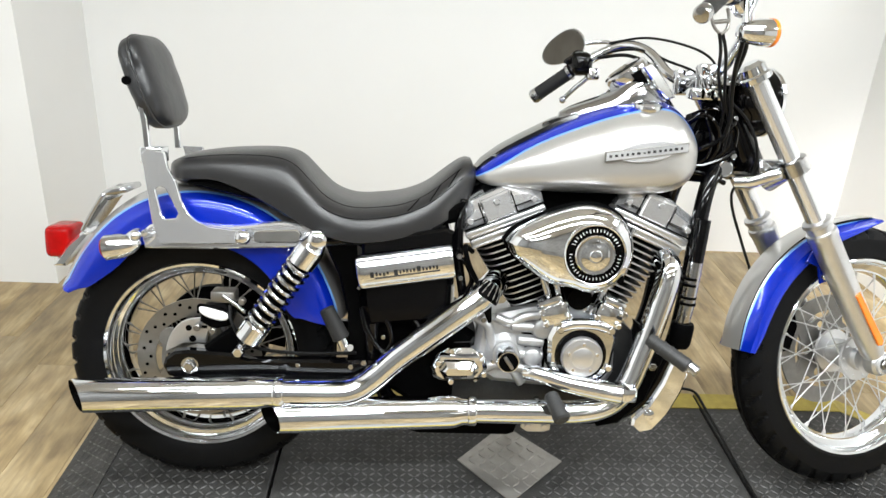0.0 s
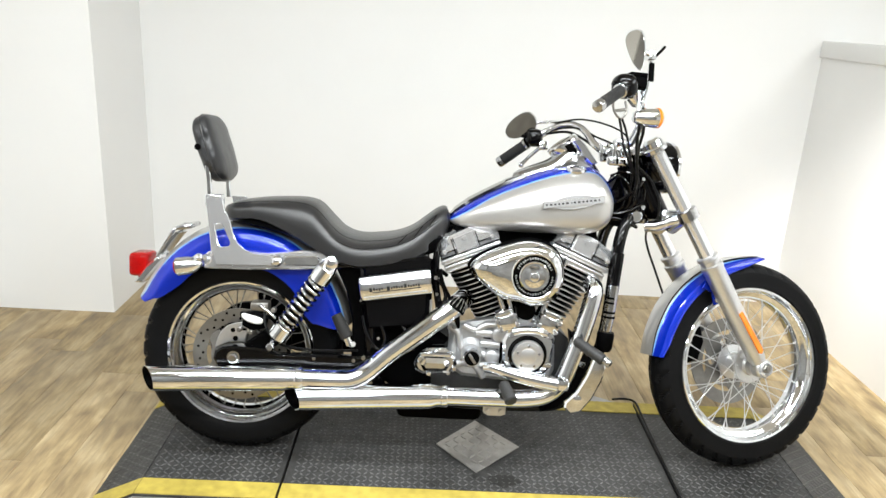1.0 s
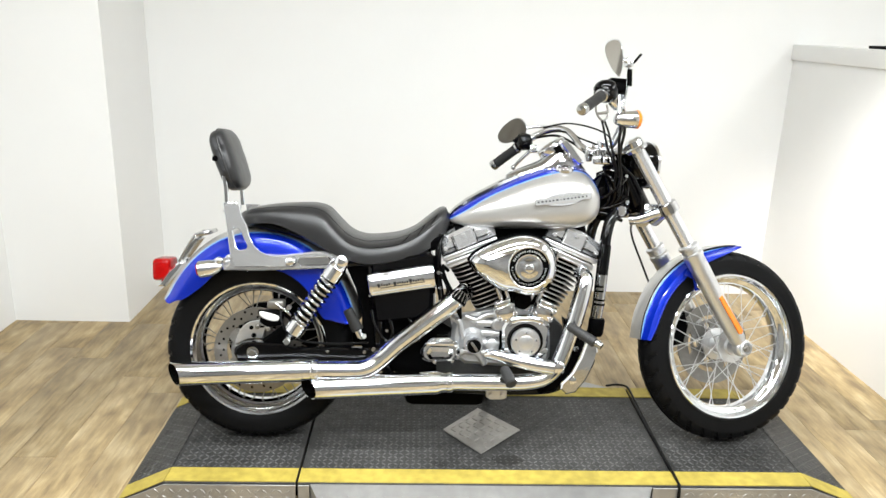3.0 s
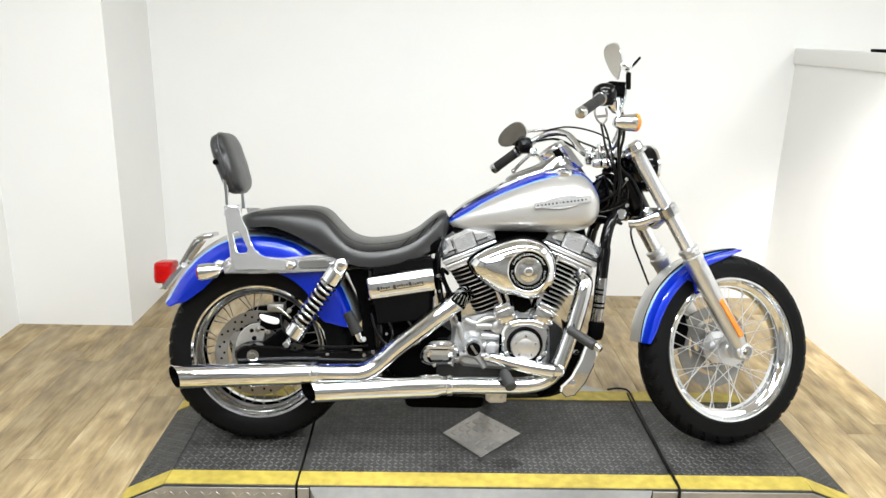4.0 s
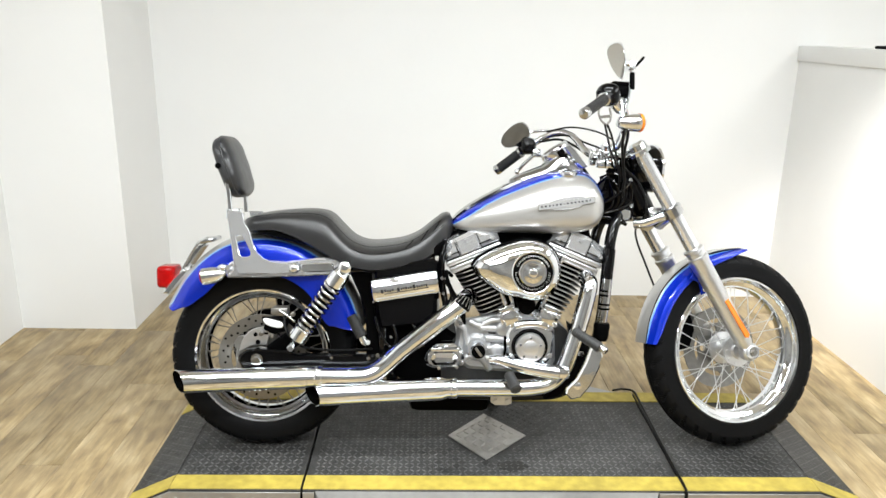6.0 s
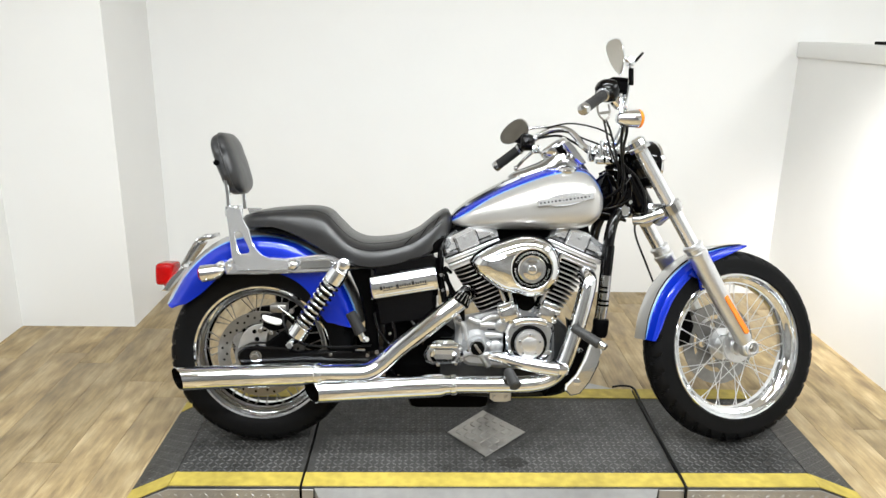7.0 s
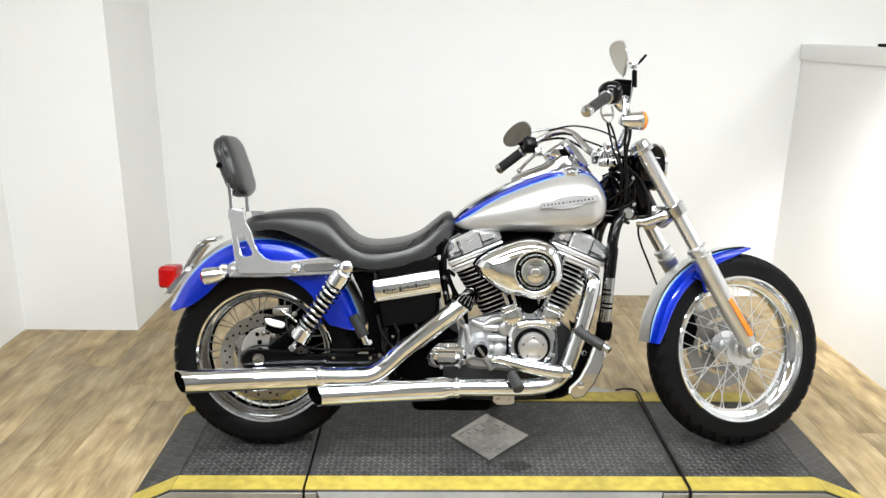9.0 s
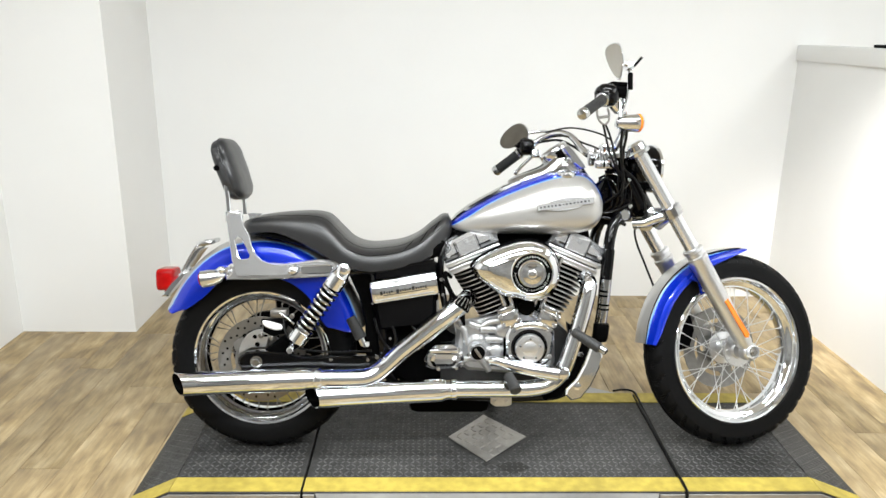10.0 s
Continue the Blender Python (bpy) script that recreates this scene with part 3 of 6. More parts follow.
rod(bm, (0.63, 0, 0.74), (1.2, 0, 0.86), 0.03, seg=16)
part("backbone", bm, BLACK, bike, "black frame backbone")
bm = B()
tube(bm, [(1.158, -0.135, 0.70), (1.154, -0.137, 0.65), (1.15, -0.138, 0.6)], 0.016, 16, mat=2)
# grey metal stretch stands in for the white reflection on the gloss black tube
tube(bm, [(1.1502, -0.138, 0.602), (1.142, -0.138, 0.5), (1.135, -0.135, 0.44)], 0.0165, 16)
lathe(bm, [(0, 0.024), (0.008, 0.027), (0.05, 0.025), (0.06, 0.02)], (1.138, -0.136, 0.455), (-0.06, 0, -1), 16, mat=1)
for k, zz in enumerate((0.5, 0.515, 0.545, 0.56)):
    lathe(bm, [(0, 0.0185), (0.006, 0.0185)], (1.142, -0.138, zz), (0.06, 0, 1), 16, mat=1)
part("down_tube_cover", bm, [CHROME_WORN, SATIN, BLACK], bike, "sleeve with dark bands on the frame tube, grey for its reflection")

bm = B()
slab(bm, [(0.36, 0.3), (0.46, 0.3), (0.46, 0.65), (0.275, 0.665), (0.305, 0.61), (0.337, 0.54), (0.358, 0.45)], -0.13, 0.1, 0.006)
part("inner_panel", bm, SATIN, bike, "black inner panel behind the rear mudguard")

# engine
CRANK = Vector((0.878, 0, 0.27))
bm = B()
slab(bm, [(0.655, 0.32), (0.7, 0.29), (0.9, 0.275), (0.97, 0.285), (0.99, 0.32), (0.985, 0.42), (0.965, 0.47), (0.9, 0.5), (0.79, 0.475), (0.72, 0.46), (0.665, 0.45), (0.655, 0.38)], -0.125, -0.07, 0.012)
slab(bm, [(0.66, 0.32), (0.7, 0.29), (0.9, 0.275), (0.97, 0.285), (0.985, 0.32), (0.98, 0.42), (0.965, 0.465), (0.9, 0.49), (0.8, 0.46), (0.75, 0.41), (0.66, 0.395)], -0.072, 0.13, 0.008)
for bx, bz, br in ((0.79, 0.36, 0.02), (0.81, 0.43, 0.022)):
    lathe(bm, [(0, br + 0.006), (0.02, br), (0.024, br - 0.006)], (bx, -0.124, bz), (0, -1, 0), 20)
case = part("crankcase", bm, CAST, bike, "grey cast aluminium crankcase with ribs")
for x0, z0, x1, z1, r in ((0.735, 0.432, 0.812, 0.43, 0.013), (0.752, 0.398, 0.815, 0.396, 0.012), (0.758, 0.364, 0.815, 0.362, 0.012), (0.752, 0.33, 0.815, 0.328, 0.011)):
    bm = rod(B(), (x0, -0.128, z0), (x1, -0.128, z1), r, seg=18, bevel=0.003)
    part("case_boss", bm, CAST, case)
for web in ([(0.655, -0.122, 0.448), (0.682, -0.128, 0.432), (0.69, -0.13, 0.4), (0.7, -0.126, 0.37)], [(0.7, -0.124, 0.452), (0.735, -0.128, 0.44), (0.77, -0.128, 0.456), (0.812, -0.126, 0.46)], [(0.67, -0.122, 0.31), (0.7, -0.128, 0.335), (0.74, -0.128, 0.33), (0.77, -0.124, 0.29)]):
    part("case_rib", tube(B(), web, 0.0115, 12, 6), CAST, case)
bm = lathe(B(), [(0, 0.05), (0.006, 0.046), (0.012, 0.036), (0.02, 0.031)], (0.727, -0.122, 0.367), (0, -1, 0), 32)
part("filler_boss", bm, CAST, case)
# shade between the ribs, laid on the casting as thin black slabs
for outline in ([(0.762, 0.4165), (0.81, 0.4155), (0.81, 0.411), (0.765, 0.412)], [(0.765, 0.382), (0.81, 0.381), (0.81, 0.377), (0.765, 0.378)], [(0.765, 0.348), (0.81, 0.347), (0.81, 0.343), (0.765, 0.344)], [(0.972, 0.44), (0.98, 0.42), (0.98, 0.37), (0.972, 0.37)], [(0.815, 0.46), (0.822, 0.46), (0.822, 0.3), (0.815, 0.3)]):
    part("case_shade", slab(B(), outline, -0.12, -0.1262), SATIN, case, "thin black slab for the shade between the casting ribs")
for bx, bz in ((0.672, 0.446), (0.742, 0.444), (0.806, 0.452), (0.66, 0.3), (0.745, 0.242), (0.81, 0.25), (0.7, 0.345)):
    bm = rod(B(), (bx, -0.122, bz), (bx, -0.138, bz), 0.0072, seg=6, bevel=0.0015)
    part("case_bolt", bm, CHROME_WORN, case)
bm = B()
slab(bm, [(0.39, 0.30), (0.5, 0.23), (0.62, 0.225), (0.66, 0.3), (0.66, 0.4), (0.6, 0.44), (0.45, 0.45)], -0.11, 0.12, 0.015)
part("gearbox", bm, SATIN, bike, "black gearbox housing")
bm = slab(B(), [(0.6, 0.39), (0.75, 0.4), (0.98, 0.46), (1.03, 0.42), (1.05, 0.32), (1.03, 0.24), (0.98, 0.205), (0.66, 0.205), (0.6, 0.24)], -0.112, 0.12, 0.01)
part("lower_case", bm, CAST_DARK, bike, "underside of the engine, its colour darkened for shade")
bm = B()
box(bm, (0.5, -0.09, 0.125), (0.78, 0.1, 0.225), 0.03)
part("oil_pan", bm, SATIN, bike, "black oil pan")
for ang, nm in ((-22.5, "rear"), (22.5, "front")):
    tilt = Matrix.Translation(CRANK) @ Matrix.Rotation(radians(ang), 4, "Y")
    bm = B()
    lathe(bm, [(0.16, 0.05), (0.41, 0.058)], (0, 0, 0), (0, 0, 1), 32)
    cyl = part("cylinder", bm, SATIN, bike, "black cylinder barrel with bright-edged cooling fins", tilt)
    for k in range(13):
        d = 0.2 + k * 0.0158
        h = 0.05 + 0.036 * (k / 12) ** 0.9
        bm = B()
        n = 36
        out = []
        for q in range(n):
            a = 2 * math.pi * q / n
            cx, cy = math.cos(a), math.sin(a)
            s = (abs(cx) ** 4 + abs(cy) ** 4) ** -0.25
            out.append((h * cx * s, (0.092 + 0.018 * k / 12) * cy * s))
        slab(bm, out, d, d + 0.0042, 0.0008, put=lambda x, y, z: (x, z, y))
        fin = part("cooling_fin", bm, [ALUMINIUM, SATIN], cyl, "")
        for f in fin.data.polygons:
            f.material_index = 1 if abs(f.normal.z) > 0.95 else 0
    bm = B()
    box(bm, (-0.092, -0.115, 0.402), (0.092, 0.115, 0.425), 0.005)
    box(bm, (-0.096, -0.118, 0.43), (0.096, 0.118, 0.446), 0.005)
    for k in range(3):
        box(bm, (-0.09, -0.12, 0.405 + k * 0.012), (0.09, 0.12, 0.409 + k * 0.012), 0.001)
    part("cylinder_head", bm, ALUMINIUM, cyl, "machined cylinder head")
    bm = B()
    slab(bm, [(-0.094, 0.447), (0.098, 0.447), (0.1, 0.47), (0.085, 0.497), (0.02, 0.512), (-0.06, 0.506), (-0.09, 0.485)], -0.112, 0.112, 0.019)
    slab(bm, [(-0.04, 0.45), (0.03, 0.45), (0.03, 0.506), (-0.04, 0.502)], -0.121, -0.1, 0.004)
    for bx, bz in ((-0.075, 0.468), (0.078, 0.466), (-0.004, 0.49)):
        rod(bm, (bx, -0.108, bz), (bx, -0.126, bz), 0.008, seg=12, bevel=0.002)
    cover = part("rocker_cover", bm, CHROME_SOFT, cyl, "chrome rocker cover")
    bm = B()
    for bx in (-0.044, 0.034):
        box(bm, (bx - 0.0012, -0.1135, 0.449), (bx + 0.0012, -0.108, 0.5))
    box(bm, (-0.093, -0.113, 0.4475), (0.097, -0.105, 0.4505))
    part("cover_joint", bm, SATIN, cover, "dark joint line")
    for off in ((0.06, 0.035) if ang < 0 else (-0.06, -0.035)):
        bm = B()
        rod(bm, (off, -0.135, 0.2), (off * 1.15, -0.125, 0.42), 0.0085, seg=14)
        lathe(bm, [(0, 0.013), (0.02, 0.013)], (off, -0.135, 0.2), (0, 0, 1), 14)
        part("pushrod_tube", bm, CHROME, cyl, "chrome pushrod tube")
# manifold between the cylinders
bm = B()
slab(bm, [(0.83, 0.46), (0.93, 0.46), (0.97, 0.56), (0.93, 0.62), (0.84, 0.62), (0.8, 0.56)], -0.11, 0.06, 0.01)
lathe(bm, [(0, 0.03), (0.02, 0.034), (0.05, 0.028)], (0.885, -0.11, 0.52), (0, -1, -0.2), 20)
part("intake", bm, SATIN, bike, "dark intake manifold")
# air cleaner
AIR = [(0.704, 0.648), (0.722, 0.672), (0.764, 0.697), (0.816, 0.719), (0.866, 0.732), (0.912, 0.728), (0.951, 0.709), (0.977, 0.672), (0.985, 0.628), (0.974, 0.583), (0.941, 0.548), (0.895, 0.536), (0.85, 0.547), (0.805, 0.556), (0.76, 0.583), (0.72, 0.617)]
loop = [(q.x, q.z) for q in smooth_path([(a, 0, b) for a, b in AIR + AIR[:1]], 5)[:-1]]
mid = Vector((0.85, 0, 0.634))


def shrunk(k, y):
    return [(mid.x + (a - mid.x) * k, y, mid.z + (b - mid.z) * k) for a, b in loop]


bm = loft(B(), [shrunk(0.96, -0.135), shrunk(0.96, -0.16), shrunk(1.045, -0.162), shrunk(1.045, -0.168)])
part("air_cleaner_base", bm, SATIN, bike, "black backing plate of the air cleaner")
bm = loft(B(), [shrunk(1.0, -0.17), shrunk(1.0, -0.19), shrunk(0.985, -0.201), shrunk(0.95, -0.211), shrunk(0.9, -0.2185), shrunk(0.8, -0.227), shrunk(0.65, -0.234), shrunk(0.5, -0.238), shrunk(0.2, -0.241)])
air = part("air_cleaner", bm, CHROME, bike, "teardrop chrome air cleaner cover")
AC = Vector((0.889, -0.234, 0.634))
bm = lathe(B(), [(0, 0.068), (0.006, 0.068), (0.010, 0.0655), (0.008, 0.0625)], AC, (0, -1, 0), 48)
part("insert_rim", bm, CHROME, air, "chrome rim")
bm = lathe(B(), [(0.0, 0.063), (0.0085, 0.063), (0.0085, 0.035)], AC, (0, -1, 0), 48)
part("insert", bm, SATIN, air, "round black insert")
bm = B()
for k in range(44):
    if k in (9, 10, 34, 35):
        continue
    a = 2 * math.pi * k / 44
    wide = 0.0006 if 7 < k < 37 else 0.0011
    box(bm, (-wide, -0.0008, 0.0492 + 0.001 * (k % 3)), (wide, 0, 0.0565 - 0.001 * (k % 2)), m=Matrix.Translation(AC + Vector((0, -0.0085, 0))) @ Matrix.Rotation(a, 4, "Y"))
part("insert_print", bm, PAPER, air, "ring of small pale bars", kind="stuff")
bm = lathe(B(), [(0.004, 0.0435), (0.0105, 0.0435), (0.0125, 0.0415), (0.0115, 0.038), (0.0125, 0.03), (0.0165, 0.02), (0.0165, 0.014), (0.0205, 0.012), (0.022, 0.008), (0.022, 0.0)], AC, (0, -1, 0), 40)
part("insert_medal", bm, CHROME, air, "polished round medallion")
for bx, bz in ((0.835, 0.703), (0.955, 0.575)):
    part("cover_screw", lathe(B(), [(0, 0.01), (0.003, 0.009), (0.004, 0.004)], (bx, -0.216, bz), (0, -1, 0), 16), SATIN, air)
# cam cover
bm = B()
slab(bm, [(0.822, 0.345), (0.85, 0.31), (0.895, 0.3), (0.94, 0.306), (0.968, 0.34), (0.978, 0.42), (0.962, 0.462), (0.9, 0.462), (0.84, 0.466), (0.82, 0.42)], -0.12, -0.165, 0.008)
for bx, bz in ((0.845, 0.44), (0.962, 0.44), (0.84, 0.34), (0.962, 0.35)):
    rod(bm, (bx, -0.16, bz), (bx, -0.174, bz), 0.009, seg=12, bevel=0.002)
part("cam_cover", bm, CHROME, bike, "chrome cam cover")
bm = B()
lathe(bm, [(0, 0.048), (0.010, 0.048), (0.015, 0.045), (0.016, 0.042), (0.0157, 0.0405), (0.0162, 0.039), (0.0172, 0.026), (0.0170, 0.0253), (0.0174, 0.0246), (0.0178, 0.0)], (0.896, -0.172, 0.379), (0, -1, 0), 48)
timer = part("timer_cover", bm, ALUMINIUM, bike, "round brushed timer cover")
bm = lathe(B(), [(0, 0.06), (0.006, 0.058), (0.007, 0.05), (0.003, 0.047)], (0.896, -0.166, 0.379), (0, -1, 0), 48)
part("timer_recess", bm, BLACK, timer, "gloss black ring round the timer cover")
for k in range(5):
    a = 2 * math.pi * k / 5 + 0.3
    c = Vector((0.896 + 0.034 * math.cos(a), -0.1875, 0.379 + 0.034 * math.sin(a)))
    part("timer_screw", rod(B(), c, c + Vector((0, -0.004, 0)), 0.004, seg=8), CHROME, timer)
for bx, ang in ((0.828, -22.5), (0.957, 22.5)):
    m = Matrix.Translation((bx, -0.143, 0.48)) @ Matrix.Rotation(radians(ang), 4, "Y")
    bm = B()
    box(bm, (-0.034, -0.028, -0.028), (0.034, 0.028, 0.018), 0.007, m=m)
    box(bm, (-0.028, -0.022, 0.014), (0.028, 0.022, 0.034), 0.006, m=m)
    for sx in (-0.027, 0.027):
        for sz in (-0.018, 0.012):
            rod(bm, m @ Vector((sx, -0.026, sz)), m @ Vector((sx, -0.036, sz)), 0.0075, seg=10, bevel=0.002)
    part("lifter_block", bm, CHROME, bike, "chrome lifter block")
bm = tube(B(), [(0.85, -0.165, 0.446), (0.875, -0.168, 0.455), (0.92, -0.168, 0.455), (0.95, -0.165, 0.446)], 0.013, 14)
part("cam_bridge", bm, CHROME, bike, "chrome bridge over the cam cover")
# oil filler and gearbox side cover
bm = lathe(B(), [(0, 0.026), (0.05, 0.026), (0.053, 0.0245), (0.053, 0.0222)], (0.727, -0.14, 0.367), (0, -1, 0), 28)
filler = part("oil_filler", bm, CHROME, bike, "oil filler neck with chrome rim")
bm = lathe(B(), [(0.045, 0.0222), (0.0545, 0.0222), (0.0555, 0.019), (0.0555, 0.0)], (0.727, -0.14, 0.367), (0, -1, 0), 24)
part("filler_cap", bm, SATIN, filler, "black slotted plug")
bm = box(B(), (-0.004, -0.004, -0.017), (0.004, 0.004, 0.017), 0.0015, m=Matrix.Translation((0.727, -0.1965, 0.367)) @ Matrix.Rotation(radians(-35), 4, "Y"))
part("cap_slot", bm, STEEL, filler, "grey grip bar")
bm = B()
slab(bm, [(0.552, 0.334), (0.565, 0.366), (0.59, 0.383), (0.645, 0.385), (0.678, 0.362), (0.684, 0.335), (0.665, 0.308), (0.582, 0.302), (0.56, 0.312)], -0.11, -0.165, 0.01)
slab(bm, [(0.572, 0.336), (0.585, 0.357), (0.65, 0.357), (0.664, 0.338), (0.65, 0.318), (0.584, 0.316)], -0.16, -0.186, 0.012)
box(bm, (0.572, -0.176, 0.362), (0.664, -0.155, 0.374), 0.004)
for bx, bz in ((0.57, 0.35), (0.6, 0.38), (0.665, 0.372), (0.676, 0.325), (0.6, 0.306)):
    rod(bm, (bx, -0.16, bz), (bx, -0.171, bz), 0.007, seg=12, bevel=0.0015)
part("gearbox_cover", bm, CHROME, bike, "chrome gearbox side cover with bevelled face")
# exhausts
bm = tube(B(), [(0.70, -0.11, 0.535), (0.675, -0.15, 0.522), (0.645, -0.168, 0.498), (0.56, -0.172, 0.43), (0.475, -0.175, 0.362), (0.42, -0.18, 0.312), (0.375, -0.185, 0.286), (0.32, -0.187, 0.281), (0.19, -0.19, 0.281)], 0.031, 28, 10)
part("rear_exhaust_pipe", bm, CHROME, bike, "bent chrome exhaust pipe with heat shield")
top, d = Vector((0.668, -0.166, 0.512)), Vector((0.52, 0.22, 0.8)).normalized()
cap = part("pipe_boot", lathe(B(), [(-0.004, 0.0318), (0.004, 0.032), (0.02, 0.027), (0.034, 0.02), (0.037, 0.0)], top, d, 28), SATIN, bike, "ribbed dark boot on the end of the pipe")
_, s1, u1 = frame_of(d)
for k in range(14):
    a = 2 * math.pi * k / 14
    way = s1 * math.cos(a) + u1 * math.sin(a)
    part("boot_rib", rod(B(), top + d * 0.003 + way * 0.0322, top + d * 0.033 + way * 0.0205, 0.0015, seg=6), STEEL, cap)
bm = tube(B(), [(0.672, -0.178, 0.506), (0.655, -0.192, 0.486), (0.572, -0.199, 0.419), (0.487, -0.202, 0.351), (0.43, -0.207, 0.301), (0.382, -0.212, 0.273), (0.32, -0.214, 0.267), (0.24, -0.217, 0.266)], 0.0016, 6, 10)
part("shield_seam", bm, SATIN, bike, "dark seam of the heat shield")
bm = lathe(B(), [(0, 0.034), (0.004, 0.037), (0.02, 0.037), (0.024, 0.034)], (0.225, -0.19, 0.281), (-1, 0, -0.03), 28)
part("exhaust_clamp", bm, CHROME, bike, "chrome exhaust clamp")


def muffler(x0, z0, x1, z1, y, r0, r1, label):
    """A straight silencer from x0 back to x1, its open end cut on the slant."""
    rings = []
    n = 40
    for t, r in ((0, r0), (0.06, r0 + 0.001), (0.1, r1), (0.5, r1), (0.93, r1), (1, r1), (1.001, r1 - 0.003), (0.9, r1 - 0.003), (0.6, r1 - 0.003)):
        row = []
        for k in range(n):
            a = 2 * math.pi * k / n
            cut = (0.028 * math.cos(a) + 0.006 * math.sin(a)) * (1 if t > 0.9 else 0)
            row.append((x0 + (x1 - x0) * t - cut, y + r * math.cos(a), z0 + (z1 - z0) * t + r * math.sin(a)))
        rings.append(row)
    ob = part("muffler", loft(B(), rings), [CHROME, SATIN], bike, label)
    for p in ob.data.polygons:
        if p.index >= 6 * n:
            p.material_index = 1
    return ob


muffler(0.212, 0.281, -0.238, 0.26, -0.19, 0.034, 0.0375, "long chrome slash-cut silencer")
muffler(0.655, 0.246, 0.192, 0.221, -0.19, 0.031, 0.0385, "short chrome slash-cut silencer")
bm = tube(B(), [(1.085, -0.11, 0.605), (1.09, -0.14, 0.585), (1.083, -0.152, 0.55), (1.062, -0.158, 0.465), (1.035, -0.165, 0.375), (1.008, -0.172, 0.306), (0.965, -0.18, 0.264), (0.90, -0.188, 0.249), (0.8, -0.19, 0.247), (0.63, -0.19, 0.246)], 0.0275, 28, 10)
part("front_exhaust_pipe", bm, CHROME, bike, "chrome front exhaust pipe sweeping down and back")
bm = lathe(B(), [(0, 0.031), (0.004, 0.034), (0.018, 0.034), (0.022, 0.03)], (0.66, -0.19, 0.246), (-1, 0, -0.03), 28)
part("exhaust_clamp", bm, CHROME, bike, "chrome exhaust clamp")
bm = tube(B(), [(0.77, -0.17, 0.335), (0.80, -0.185, 0.338), (0.86, -0.195, 0.322), (0.93, -0.2, 0.31), (0.985, -0.2, 0.302)], 0.016, 18, 8, r2=0.026)
part("heat_shield", bm, CHROME, bike, "chrome heat shield over the front pipe")
bm = box(B(), (0.985, -0.225, 0.288), (1.02, -0.18, 0.322), 0.006)
part("shield_clamp", bm, CHROME, bike)

# suspension strut, seat, sissy bar
for side in (-1, 1):
    top, foot = Vector((0.292, side * 0.178, 0.628)), Vector((0.122, side * 0.165, 0.372))
    d = (foot - top).normalized()
    bm = lathe(B(), [(0.035, 0.0195), (0.29, 0.0195)], top, d, 20)
    shock = part("shock_absorber", bm, SATIN, bike, "chrome shock absorber with coil spring")
    bm = B()
    lathe(bm, [(-0.012, 0.012), (-0.005, 0.022), (0.012, 0.027), (0.016, 0.031), (0.06, 0.031), (0.064, 0.027)], top, d, 28)
    part("upper_cover", bm, CHROME, shock)
    bm = B()
    lathe(bm, [(0.232, 0.027), (0.236, 0.031), (0.275, 0.031), (0.28, 0.024), (0.3, 0.014)], top, d, 28)
    part("lower_cover", bm, CHROME, shock)
    _, s, u = frame_of(d)
    coil = [top + d * (0.062 + 0.172 * k / 200) + (s * math.cos(2 * math.pi * 9 * k / 200) + u * math.sin(2 * math.pi * 9 * k / 200)) * 0.0272 for k in range(201)]
    part("coil_spring", tube(B(), coil, 0.0054, 8, raw=True), CHROME_WORN, shock, "chrome coil spring")
    bm = B()
    rod(bm, top, top + Vector((0, side * 0.03, 0)), 0.013, seg=16, bevel=0.003)
    lathe(bm, [(0, 0.022), (0.012, 0.022), (0.016, 0.016)], top - Vector((0, side * 0.01, 0)), (0, side, 0), 20)
    part("shock_bolt", bm, CHROME, shock)
    bm = rod(B(), foot, foot + Vector((0, side * 0.03, 0)), 0.012, seg=6, bevel=0.002)
    part("shock_bolt", bm, CHROME, shock)
    # fender rail with its bolts
    bm = B()
    slab(bm, [(-0.095, 0.626), (-0.075, 0.645), (0.006, 0.651), (0.1, 0.646), (0.205, 0.659), (0.262, 0.658), (0.298, 0.648), (0.312, 0.63), (0.3, 0.612), (0.277, 0.606), (0.205, 0.603), (0.06, 0.595), (-0.088, 0.592)], side * 0.112, side * 0.142, 0.004)
    rail = part("fender_rail", bm, CHROME_SOFT, bike, "chrome mudguard rail")
    bm = B()
    lathe(bm, [(0, 0.017), (0.008, 0.017), (0.014, 0.012), (0.018, 0.006)], (0.13, side * 0.155, 0.628), (0, side, 0), 20)
    part("rail_bolt", bm, CHROME, rail)
    bm = slab(B(), [(0.15, 0.636), (0.156, 0.641), (0.245, 0.646), (0.256, 0.638), (0.254, 0.622), (0.244, 0.617), (0.156, 0.614), (0.15, 0.619)], side * 0.14, side * 0.147, 0.0025)
    part("rail_plate", bm, CHROME, rail, "raised polished plate")
    bm = B()
    lathe(bm, [(0, 0.02), (0.014, 0.02), (0.02, 0.012), (0.021, 0.007)], (0.297, side * 0.19, 0.637), (0, side, 0), 20)
    part("rail_bolt", bm, CHROME, rail)
    # sissy bar side plate
    bm = B()
